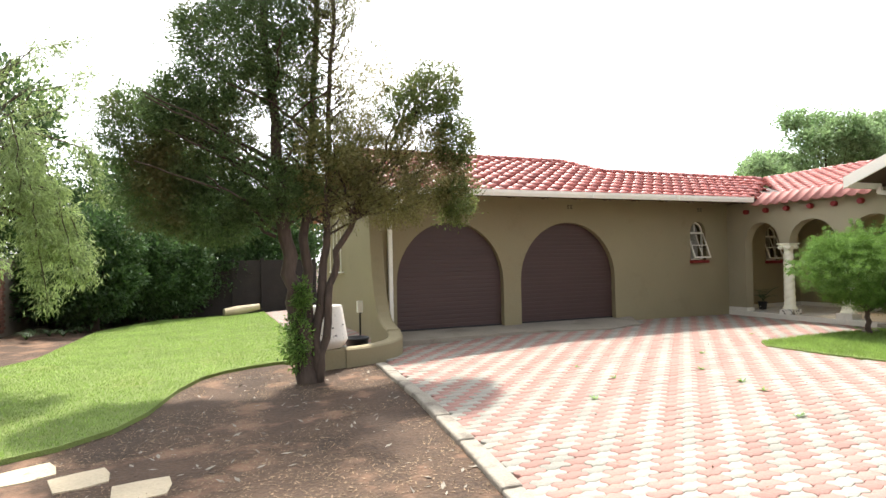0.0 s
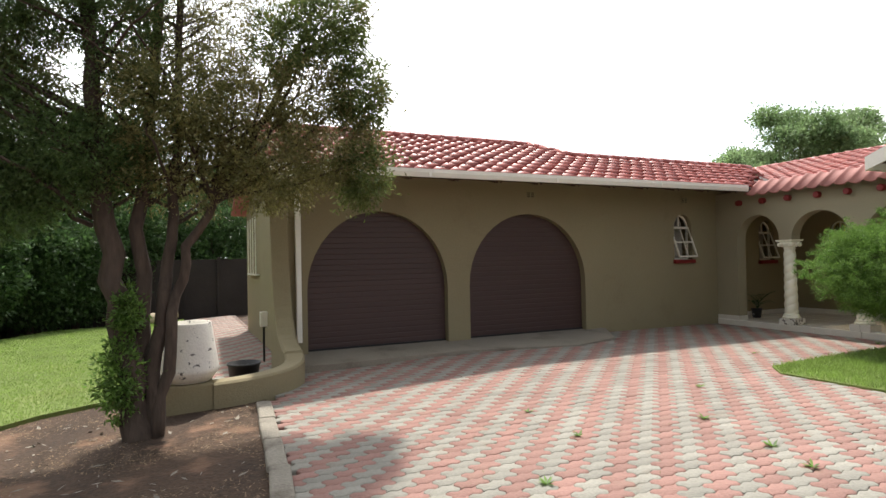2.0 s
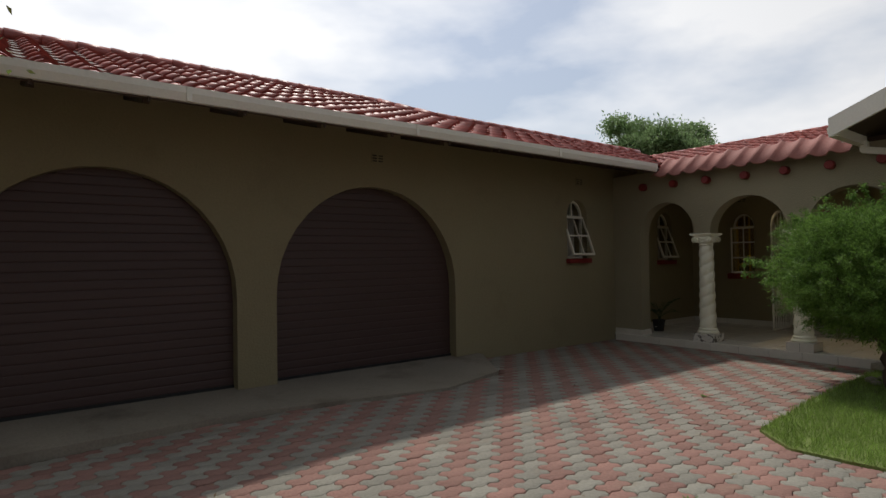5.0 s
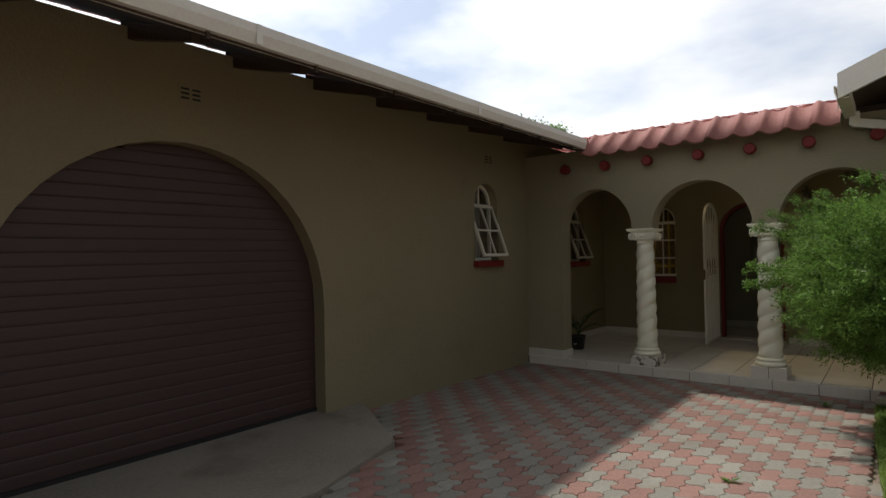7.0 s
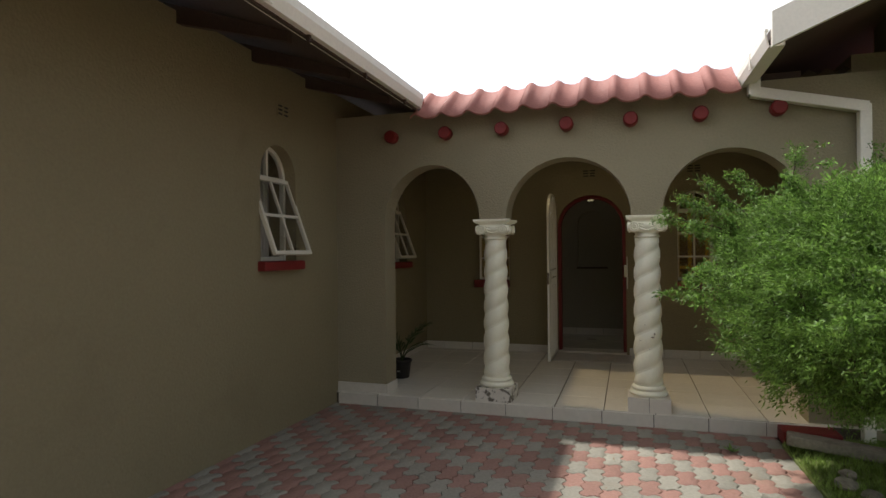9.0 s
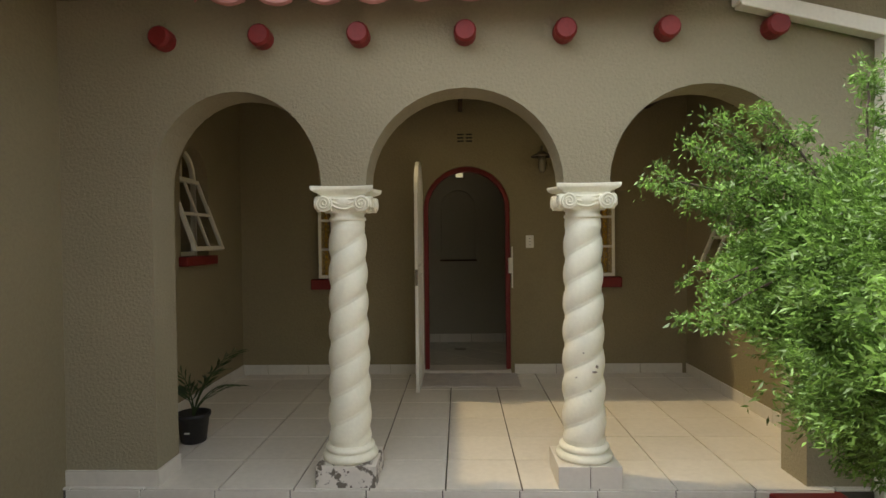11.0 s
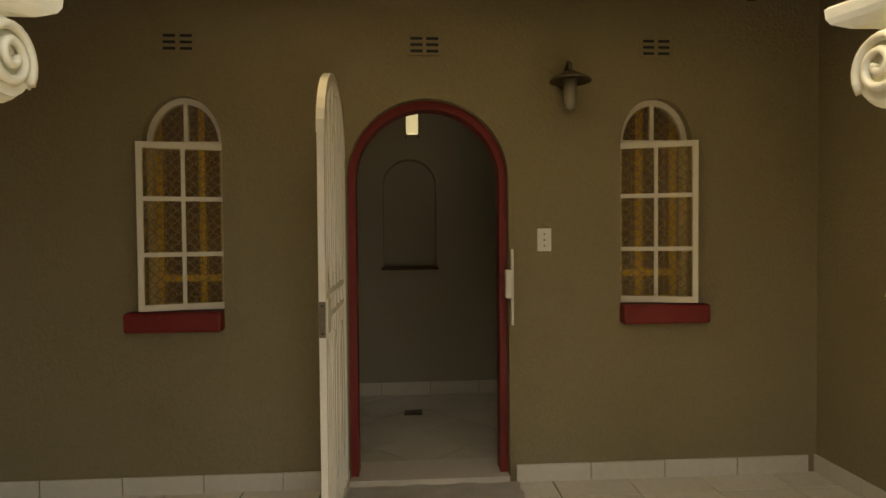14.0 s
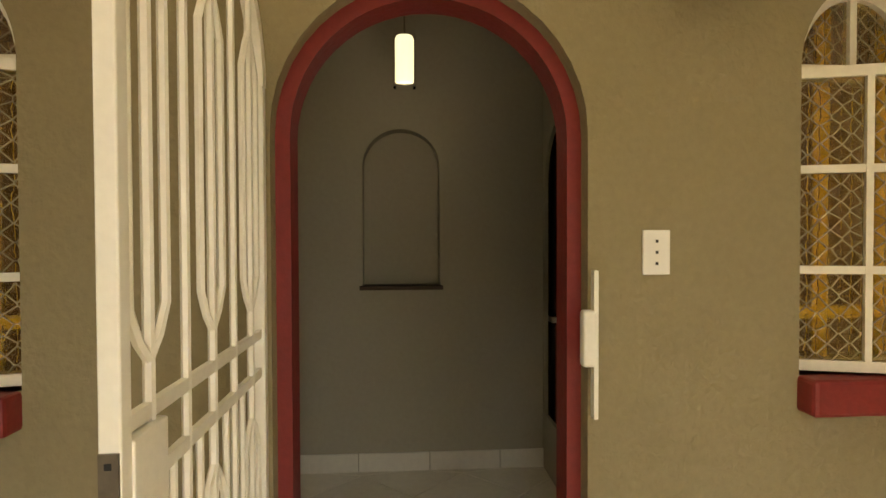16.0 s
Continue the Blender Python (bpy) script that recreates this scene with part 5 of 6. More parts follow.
# ---- kerb, stepping stones, edging ----
KERB_LINE = [(1.95, 1.8), (2.20, 4.05), (2.35, 5.12), (2.45, 5.92), (2.57, 6.97), (2.76, 9.15)]
kb = thing("kerb", "worn pale concrete kerb between drive and bed", "kerb", kind="structure")
pts = [Vector((*p, 0)) for p in KERB_LINE]
run = []
for a, b in zip(pts, pts[1:]):
    k = max(1, round((b - a).length / 0.85))
    run += [a + (b - a) * i / k for i in range(k)]
run.append(pts[-1])
for a, b in zip(run, run[1:]):
    d = b - a
    ang = math.degrees(math.atan2(d.y, d.x))
    bm = boxm(0.006, -0.085, -0.08, d.length - 0.006, 0.075, 0.035 + random.uniform(-0.006, 0.01), bevel=0.02)
    bmesh.ops.transform(bm, matrix=pose(a.x + 0.03, a.y, ground_z(a.x), random.uniform(-2, 2), 0, ang + random.uniform(-1, 1)), verts=bm.verts)
    part("kerb_block", bm, KERB, kb)
for cx, cy, rz in ((-1.03, 6.14, 20), (-0.60, 5.80, 14), (-0.14, 5.38, 2)):
    ss = thing("stepping_stone", "pale sandstone stepping slab in the earth", "stepping stone", "stepping stones", at=pose(cx, cy, ground_z(cx) - 0.070, 0, 0, rz))
    bm = bmesh.new()
    ol = [(-0.19, -0.19), (-0.02, -0.21), (0.17, -0.17), (0.20, 0.03), (0.18, 0.20), (-0.03, 0.19), (-0.21, 0.16)]
    part("slab_stone", slab([ol], 0, 0.06, lambda u, w, d: (u, w, d)), STONE, ss)
# step of the porch towards the bed
rb = thing("red_step_end", "dark red painted end of the porch step", "step end", kind="structure")
part("block", boxm(12.05, 7.05, 0.0, 12.27, 7.42, 0.10, bevel=0.01), RED, rb)
cb = thing("edging_slab", "loose concrete edging slab beside the bush", "edging slab")
part("slab_block", boxm(-0.32, -0.09, -0.02, 0.32, 0.09, 0.05, pose(11.86, 7.12, 0.06, 3, -4, 78), bevel=0.012), KERB, cb)
for x, y, s in ((11.25, 7.28, 0.06), (11.42, 7.22, 0.045), (11.1, 7.2, 0.05)):
    rk = thing("stone", "small brown stone lying in the grass edge", "stone", "edge stones")
    bm = bmesh.new()
    bmesh.ops.create_icosphere(bm, subdivisions=2, radius=s)
    for v in bm.verts:
        v.co = Vector((v.co.x * 1.4 + x, v.co.y + y, v.co.z * 0.6 + 0.05)) * 1.0 + Vector((noise.noise(v.co * 30), noise.noise(v.co * 31), 0)) * 0.012
    part("stone_body", bm, KERB, rk)
lg = thing("log", "pale weathered log lying at the lawn's far edge", "log")
bm = bmesh.new()
tube(bm, [(0.85, 20.3, -0.03), (1.3, 20.45, 0.0), (1.95, 20.5, 0.10)], [0.12, 0.15, 0.10], 10)
part("wood", bm, STONE, lg)


# ---- boundary walls ----
def brick_wall():
    w = thing("brick_wall", "red face brick boundary wall", "boundary wall", kind="structure")
    part("core", boxm(-4.62, 8.0, -0.3, -4.52, 22.0, 1.75), MORTAR, w)
    me = boxm(0, 0, 0, 0.03, 0.222, 0.073, bevel=0.003)
    m = bpy.data.meshes.new("brick")
    me.to_mesh(m)
    me.free()
    m.materials.append(BRICK)
    for r in range(20):
        for c in range(15):
            b = new("brick", m)
            b.parent = w
            b.location = (-4.53 + random.uniform(0, 0.004), 15.2 + c * 0.232 + (r % 2) * 0.116, -0.15 + r * 0.083)


brick_wall()
# panels and posts take the colour that has the shade in it
fw = thing("far_wall", "precast concrete boundary wall with deep shade put into its colour", "boundary wall", kind="structure")
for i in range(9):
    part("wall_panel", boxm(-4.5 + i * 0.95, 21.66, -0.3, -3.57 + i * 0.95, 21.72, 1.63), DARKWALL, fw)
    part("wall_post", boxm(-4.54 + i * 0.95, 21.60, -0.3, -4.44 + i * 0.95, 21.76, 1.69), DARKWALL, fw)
wbx = thing("wall_grille", "white painted steel grille on the brick wall", "grille")
for i in range(6):
    part("grille_bar", boxm(-4.49, 17.3 + i * 0.13, 0.75, -4.47, 17.33 + i * 0.13, 1.45), WHITE, wbx)
for z in (0.78, 1.4):
    part("grille_rail", boxm(-4.5, 17.25, z, -4.465, 18.05, z + 0.03), WHITE, wbx)


# ---- plants ----
def leaves(name, blobs, clusters, per, sigma, size, material, parent, seed, flat=0.0, droop=0.0, slender=2.6, shell=0.55):
    """A crown of small separate leaves in uneven clumps. blobs: (x, y, z, rx, ry, rz, weight)."""
    rg = np.random.RandomState(seed)
    b = np.array(blobs, float)
    pick = rg.choice(len(b), clusters, p=b[:, 6] / b[:, 6].sum())
    d = rg.normal(size=(clusters, 3))
    d /= np.linalg.norm(d, axis=1)[:, None]
    rad = shell + (1 - shell) * rg.rand(clusters) ** 0.6
    rad *= 0.86 + 0.28 * rg.rand(clusters)
    cen = b[pick, :3] + d * b[pick, 3:6] * rad[:, None]
    n = clusters * per
    sg = sigma * (0.5 + rg.rand(clusters))
    p = np.repeat(cen, per, 0) + rg.normal(size=(n, 3)) * np.repeat(sg, per)[:, None] * np.array([1, 1, 0.75])
    out = np.repeat(d, per, 0)
    a = rg.normal(size=(n, 3)) + out * 1.3 + np.array([0, 0, -droop])
    a[:, 2] *= 1 - flat
    a /= np.linalg.norm(a, axis=1)[:, None]
    s = np.cross(a, rg.normal(size=(n, 3)))
    s /= np.linalg.norm(s, axis=1)[:, None]
    L = size * (0.6 + 0.8 * rg.rand(n))[:, None]
    w = L / slender
    nrm = np.cross(a, s) * L * 0.12
    v = np.stack([p, p + a * L * 0.45 + s * w * 0.5 + nrm, p + a * L, p + a * L * 0.45 - s * w * 0.5 + nrm], 1).reshape(-1, 3)
    f = np.arange(n * 4).reshape(-1, 4)
    return from_arrays(name, v, f, material, parent)


def limb(name, pts, r0, r1, parent, material=BARK, seg=9, wob=0.03, seed=0):
    rg = random.Random(seed)
    P = [Vector(p) for p in pts]
    fine = []
    for a, b in zip(P, P[1:]):
        for k in range(5):
            t = k / 5
            fine.append(a.lerp(b, t) + Vector((rg.uniform(-wob, wob), rg.uniform(-wob, wob), 0)))
    fine.append(P[-1])
    fine[0] = P[0]
    n = len(fine) - 1
    bm = bmesh.new()
    tube(bm, fine, [r0 + (r1 - r0) * (i / n) ** 0.8 for i in range(n + 1)], seg)
    return part(name, bm, material, parent, smooth=True)


TB = (1.58, 8.62, -0.14)


def cypress():
    t = thing("cypress_tree", "multi-stemmed cypress with dark green and browning foliage", "tree", at=Matrix.Translation(TB) @ Matrix.Scale(1.22, 4))
    limb("trunk", [(0, 0, -0.1), (-0.04, 0, 0.4), (-0.16, 0.02, 1.2), (-0.24, 0.05, 2.2), (-0.35, 0.1, 3.4), (-0.5, 0.1, 5.6)], 0.13, 0.035, t, seed=1)
    limb("stem", [(0.05, 0.05, -0.05), (0.03, 0.08, 0.7), (0.02, 0.1, 1.6), (0.14, 0.2, 2.8), (0.25, 0.3, 5.4)], 0.085, 0.03, t, seed=2)
    limb("stem", [(0.10, -0.02, -0.05), (0.14, 0, 0.8), (0.24, 0.05, 1.5), (0.30, 0.1, 2.6), (0.42, 0.1, 5.2)], 0.075, 0.02, t, seed=3)
    limb("stem", [(0.13, -0.05, -0.05), (0.24, -0.05, 0.8), (0.36, 0, 1.45), (0.72, 0.05, 2.1), (1.15, 0.1, 2.9), (1.45, 0.1, 3.6)], 0.055, 0.018, t, seed=4)
    rg = random.Random(8)
    for k in range(46):
        z = rg.uniform(1.5, 4.9)
        a = rg.uniform(0, math.tau)
        l = rg.uniform(0.4, 1.1)
        x0 = rg.choice((-0.28, 0.12, 0.3)) * (0.6 + z * 0.12)
        limb("branch", [(x0, 0.1, z), (x0 + l * 0.5 * math.cos(a), 0.1 + l * 0.5 * math.sin(a), z + 0.25), (x0 + l * math.cos(a), 0.1 + l * math.sin(a), z + 0.35)], 0.018, 0.005, t, seg=5, wob=0.02, seed=k)
    for k in range(10):
        z = rg.uniform(2.0, 3.4)
        x0 = 0.75 + (z - 2.0) * 0.5
        limb("branch", [(x0, 0.1, z), (x0 + rg.uniform(0.2, 0.6), rg.uniform(-0.4, 0.6), z + rg.uniform(-0.2, 0.4)), (x0 + rg.uniform(0.3, 0.8), rg.uniform(-0.6, 0.8), z + rg.uniform(-0.3, 0.8))], 0.014, 0.004, t, seg=5, wob=0.02, seed=60 + k)
    for k in range(60):
        # bare dead twigs in the thin middle of the crown
        z = rg.uniform(2.5, 4.6)
        x0 = rg.uniform(0.05, 0.45)
        a = rg.uniform(-0.9, 0.9)
        l = rg.uniform(0.35, 0.8)
        limb("twig", [(x0, 0.1, z), (x0 + 0.4 * l * math.cos(a), 0.1 + 0.4 * l * math.sin(a), z + 0.4 * l), (x0 + 0.6 * l * math.cos(a), 0.1 + l * math.sin(a), z + 1.1 * l)], 0.009, 0.002, t, seg=4, wob=0.03, seed=200 + k)
    for k in range(12):
        z = rg.uniform(2.0, 3.6)
        a = rg.uniform(2.4, 3.9)
        l = rg.uniform(0.8, 1.5)
        limb("branch", [(-0.3, 0.1, z - 0.5), (-0.3 + l * 0.5 * math.cos(a), 0.1 + l * 0.5 * math.sin(a), z - 0.2), (-0.3 + l * math.cos(a), 0.1 + l * math.sin(a), z)], 0.022, 0.006, t, seg=5, wob=0.03, seed=300 + k)
    dark = [(-0.75, 0.1, 3.7, 0.62, 0.7, 0.8, 2.6), (-1.05, 0.2, 2.6, 0.6, 0.7, 0.55, 2.0), (-0.50, 0.2, 5.0, 0.62, 0.7, 0.9, 1.8), (-0.4, 0.0, 2.15, 0.45, 0.5, 0.4, 0.9),
            (-0.95, 0.1, 1.85, 0.6, 0.5, 0.32, 1.0), (-1.72, 0.1, 2.75, 0.36, 0.5, 0.42, 1.0), (-1.55, 0.2, 2.1, 0.42, 0.5, 0.42, 1.0), (-1.25, 0.0, 3.05, 0.34, 0.45, 0.32, 0.7),
            (-0.5, 0.1, 6.2, 0.7, 0.8, 0.8, 1.4), (0.1, 0.1, 2.4, 0.42, 0.45, 0.45, 0.5), (0.5, 0.2, 5.6, 0.6, 0.6, 0.6, 0.7), (-0.12, 0.1, 3.35, 0.34, 0.4, 0.75, 1.1), (0.0, 0.1, 4.4, 0.35, 0.4, 0.6, 0.6)]
    thin = [(0.45, 0.1, 3.7, 0.5, 0.5, 0.9, 1.0), (0.6, 0.1, 2.9, 0.5, 0.5, 0.45, 0.8), (0.95, -0.1, 3.5, 0.4, 0.4, 0.5, 0.5), (0.45, 0.1, 4.6, 0.45, 0.45, 0.6, 0.9)]
    brown = [(0.30, 0.05, 2.15, 0.5, 0.5, 0.42, 1.5), (0.75, -0.05, 2.6, 0.42, 0.45, 0.36, 1.0), (0.25, -0.3, 2.6, 0.42, 0.36, 0.36, 0.9), (1.02, -0.15, 2.05, 0.42, 0.45, 0.36, 1.6), (0.62, 0.0, 2.35, 0.36, 0.4, 0.36, 0.9), (1.45, -0.3, 2.25, 0.42, 0.42, 0.40, 1.5), (1.25, -0.25, 2.7, 0.40, 0.4, 0.36, 1.0)]
    tips = [(1.45, -0.35, 3.3, 0.33, 0.36, 0.40, 1.2), (1.7, -0.4, 2.7, 0.22, 0.3, 0.36, 0.9), (1.72, -0.35, 2.05, 0.22, 0.3, 0.30, 0.8), (1.1, -0.25, 3.05, 0.26, 0.3, 0.30, 0.4)]
    for k, (x, y, z, rx, ry, rz, w) in enumerate(brown + tips):
        limb("branch", [(0.55, 0.05, 1.85), (0.55 + (x - 0.55) * 0.55, y * 0.6, (1.85 + z) / 2), (x, y, z + 0.1)], 0.022, 0.006, t, seg=5, wob=0.03, seed=400 + k)
    leaves("crown", dark, 3300, 64, 0.060, 0.036, LEAF_TREE, t, 21, droop=0.1, slender=3.0, shell=0.30)
    leaves("thin_crown", thin, 820, 30, 0.055, 0.030, LEAF_OLIVE, t, 26, droop=0.1, slender=3.0, shell=0.1)
    leaves("browning_crown", brown, 880, 52, 0.058, 0.034, LEAF_OLIVE, t, 23, droop=0.1, slender=3.0, shell=0.25)
    leaves("tip_growth", tips, 420, 50, 0.052, 0.036, LEAF_TIP, t, 24, slender=2.6, shell=0.3)
    leaves("basal_growth", [(-0.12, -0.08, 0.45, 0.14, 0.12, 0.32, 1), (-0.05, -0.1, 0.95, 0.08, 0.08, 0.2, 0.4)], 150, 26, 0.035, 0.04, LEAF_BUSH, t, 22, shell=0.1)


cypress()


def round_bush():
    t = thing("round_bush", "clipped golden-green conifer bush on a short trunk", "bush", at=Matrix.Translation((10.97, 7.06, 0.0)))
    limb("trunk", [(0, 0, -0.05), (0.02, 0.01, 0.25), (0.0, 0.03, 0.6)], 0.05, 0.035, t, seed=7)
    for k in range(9):
        a = k * 0.7
        limb("limb", [(0, 0, 0.42), (0.35 * math.cos(a), 0.35 * math.sin(a), 0.8), (0.7 * math.cos(a), 0.7 * math.sin(a), 1.2)], 0.022, 0.008, t, seg=6, seed=k + 90)
    blobs = [(0, -0.08, 1.14, 1.03, 0.98, 0.63, 6), (0.45, 0.36, 1.30, 0.50, 0.52, 0.42, 1.3), (-0.35, 0.2, 1.40, 0.6, 0.6, 0.40, 1.2), (0.25, -0.3, 1.5, 0.5, 0.5, 0.42, 1.0), (0.1, 0.1, 0.86, 0.72, 0.70, 0.30, 1.2)]
    leaves("crown", blobs, 2500, 112, 0.034, 0.029, LEAF_BUSH, t, 31, slender=4.2, shell=0.70)
    rg = np.random.RandomState(5)
    sp = []
    for k in range(70):
        d = rg.normal(size=3)
        d[2] = abs(d[2]) * 0.8
        d /= np.linalg.norm(d)
        e = np.array([0, 0, 1.1]) + d * np.array([1.05, 1.02, 0.75])
        for s in np.linspace(0, 1, 5):
            q = e + d * 0.20 * s
            sp.append((q[0], q[1], q[2], 0.02, 0.02, 0.02, 1))
    leaves("sprig_growth", sp, 900, 16, 0.014, 0.024, LEAF_BUSH, t, 33, shell=0.1)
    # long shoots reaching towards the arcade
    arm = []
    for e in ((0.50, 1.18, 1.64), (0.58, 1.02, 1.56), (0.45, 1.06, 1.74), (0.62, 0.92, 1.86), (0.30, 1.06, 1.14), (0.38, 1.02, 1.24), (0.5, 0.4, 2.02), (0.7, 0.7, 1.92)):
        a0 = Vector((0.45, 0.45, 1.35))
        limb("shoot", [a0, a0.lerp(Vector(e), 0.55) + Vector((0, 0, 0.05)), e], 0.008, 0.003, t, seg=5, wob=0.012, seed=int(e[0] * 100))
        for s in np.linspace(0.25, 1.0, 9):
            q = a0.lerp(Vector(e), s)
            arm.append((q.x, q.y, q.z, 0.05, 0.05, 0.05, 1))
    leaves("shoot_leaves", arm, 520, 22, 0.020, 0.024, LEAF_BUSH, t, 35, slender=4.0, shell=0.1)


round_bush()


def tree(name, x, y, z, blobs, n, per, sigma, size, material, label, seed, trunk=None, droop=0.0, slender=2.2, shell=0.5, group=""):
    t = thing(name, label, "tree", group, at=Matrix.Translation((x, y, z)))
    top = max(b[2] for b in blobs)
    limb("trunk", trunk or [(0, 0, -0.1), (0.05, 0.05, top * 0.5), (0, 0, top)], 0.05 * top ** 0.6 + 0.03, 0.03, t, seed=seed)
    rg = random.Random(seed)
    for b in blobs:
        limb("limb", [(0, 0, top * 0.35), (b[0] * 0.5, b[1] * 0.5, (top * 0.35 + b[2]) / 2), (b[0], b[1], b[2])], 0.045, 0.012, t, seg=6, seed=seed + int(abs(b[0]) * 50))
    leaves("crown", blobs, n, per, sigma, size, material, t, seed, droop=droop, slender=slender, shell=shell)
    return t


# trees and shrubs round the lawn
def weeping_tree():
    t = thing("weeping_tree", "pale green weeping tree with fine hanging twigs", "tree", at=Matrix.Translation((-2.6, 9.5, -0.15)))
    limb("trunk", [(-0.3, 0, -0.1), (-0.2, 0.05, 1.4), (0.1, 0, 2.6), (0.3, 0, 4.2)], 0.13, 0.03, t, seed=41)
    rg = random.Random(43)
    hang, top = [], []
    for k in range(38):
        a, q = rg.uniform(0, math.tau), rg.uniform(0.3, 1.0)
        z = rg.uniform(2.1, 3.5)
        tip = Vector((0.35 + 1.15 * q * math.cos(a), 0.75 * q * math.sin(a), z))
        low = tip + Vector((0.22 * math.cos(a), 0.22 * math.sin(a), -rg.uniform(0.5, 1.15)))
        limb("limb", [(0.0, 0, 1.9 + 0.3 * q), (tip.x * 0.6, tip.y * 0.6, z + 0.15), tip, low], 0.022, 0.004, t, seg=5, wob=0.03, seed=600 + k)
        hang += [(*tip.lerp(low, f), 0.13, 0.13, 0.12, 1) for f in (0, 0.25, 0.5, 0.75, 1.0)]
    for k in range(9):
        a = rg.uniform(-0.9, 0.9)
        z = rg.uniform(3.6, 4.9)
        end = Vector((0.4 + rg.uniform(0.3, 1.15), 0.6 * math.sin(a), z))
        limb("limb", [(0.25, 0, z - 0.9), (0.5 * (0.25 + end.x), 0.3 * math.sin(a), z - 0.25), end], 0.014, 0.003, t, seg=5, wob=0.04, seed=700 + k)
        top += [(*Vector((0.25, 0, z - 0.9)).lerp(end, f), 0.12, 0.12, 0.12, 1) for f in (0.5, 0.75, 1.0)]
    leaves("crown", hang, 1250, 28, 0.075, 0.075, LEAF_PALE, t, 41, droop=1.6, slender=5.0, shell=0.2)
    leaves("top_growth", top, 170, 16, 0.08, 0.07, LEAF_PALE, t, 42, droop=0.8, slender=5.0, shell=0.2)


weeping_tree()
shr = [(-3.3, 20.0, 2.9, 1.3), (-2.0, 20.9, 3.4, 1.4), (-0.6, 20.9, 2.2, 1.0), (-2.5, 18.9, 2.7, 1.1), (-1.5, 20.2, 2.3, 1.0), (0.3, 22.3, 3.0, 1.3), (-4.0, 22.6, 4.6, 1.9), (1.0, 23.2, 3.4, 1.6), (3.0, 23.4, 3.2, 1.4)]
for i, (x, y, h, r) in enumerate(shr):
    tree("tall_shrub", x, y, -0.2, [(0, 0, h * 0.55, r, r * 0.9, h * 0.45, 4), (r * 0.4, 0, h * 0.9, r * 0.6, r * 0.6, h * 0.3, 1.5), (-r * 0.5, -0.2, h * 0.4, r * 0.6, r * 0.6, h * 0.35, 1.2)], 900, 22, 0.13, 0.11, LEAF_HEDGE, "dense dark green shrub along the boundary", 50 + i, group="boundary shrubs", shell=0.55)
for i, (x, y, h, r) in enumerate(((-1.6, 25, 6.2, 2.4), (3.0, 27, 5.6, 2.6), (-6.6, 21, 7.4, 2.7), (-10, 17, 7.0, 2.8), (-8.4, 11.0, 6.0, 2.2))):
    tree("garden_tree", x, y, -0.2, [(0, 0, h * 0.6, r, r, h * 0.34, 4), (r * 0.5, 0, h * 0.85, r * 0.6, r * 0.6, h * 0.2, 1.5), (-r * 0.6, 0, h * 0.5, r * 0.6, r * 0.6, h * 0.25, 1.5)], 900, 20, 0.22, 0.19, LEAF_HEDGE, "leafy green tree beyond the boundary wall", 70 + i, group="garden trees", shell=0.45)
# far trees: haze comes from their paler leaf colour
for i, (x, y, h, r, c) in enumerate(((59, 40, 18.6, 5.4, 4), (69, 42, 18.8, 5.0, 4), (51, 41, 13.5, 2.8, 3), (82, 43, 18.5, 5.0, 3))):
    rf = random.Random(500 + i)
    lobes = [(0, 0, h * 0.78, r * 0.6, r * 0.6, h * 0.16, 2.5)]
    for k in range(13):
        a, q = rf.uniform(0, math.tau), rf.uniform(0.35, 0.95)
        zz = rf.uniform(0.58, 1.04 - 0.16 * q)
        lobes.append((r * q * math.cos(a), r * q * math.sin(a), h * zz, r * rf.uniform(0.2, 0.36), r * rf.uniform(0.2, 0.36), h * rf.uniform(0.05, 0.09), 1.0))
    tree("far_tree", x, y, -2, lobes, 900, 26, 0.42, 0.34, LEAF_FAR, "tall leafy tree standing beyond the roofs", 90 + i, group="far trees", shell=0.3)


def strap_plant(x, y, seed):
    rg = random.Random(seed)
    t = thing("strap_leaf_plant", "clump of arching green strap leaves in the bed", "plant", "strap leaf plants", at=Matrix.Translation((x, y, ground_z(x) - 0.02)))
    bm = bmesh.new()
    for k in range(34):
        a, l = rg.uniform(0, math.tau), rg.uniform(0.25, 0.42)
        d = Vector((math.cos(a), math.sin(a), 0))
        s = Vector((-d.y, d.x, 0)) * 0.014
        pts = [d * (l * u * 0.75) + Vector((0, 0, l * (1.5 * u - 1.2 * u * u))) for u in (0, 0.4, 0.75, 1.0)]
        vs = [(bm.verts.new(p - s * (1 - 0.25 * i)), bm.verts.new(p + s * (1 - 0.25 * i))) for i, p in enumerate(pts)]
        for q0, q1 in zip(vs, vs[1:]):
            bm.faces.new((q0[0], q0[1], q1[1], q1[0]))
    part("leaf_clump", bm, LEAF_PALM, t)


for i, (x, y) in enumerate(((-3.6, 16.9), (-3.25, 17.4), (-2.9, 17.1), (-2.65, 17.8), (-3.7, 17.9))):
    strap_plant(x, y, 200 + i)


# ---- grass, litter ----
def inside(p, poly):
    x, y = p
    c = False
    for (x0, y0), (x1, y1) in zip(poly, poly[1:] + poly[:1]):
        if (y0 > y) != (y1 > y) and x < (x1 - x0) * (y - y0) / (y1 - y0) + x0:
            c = not c
    return c


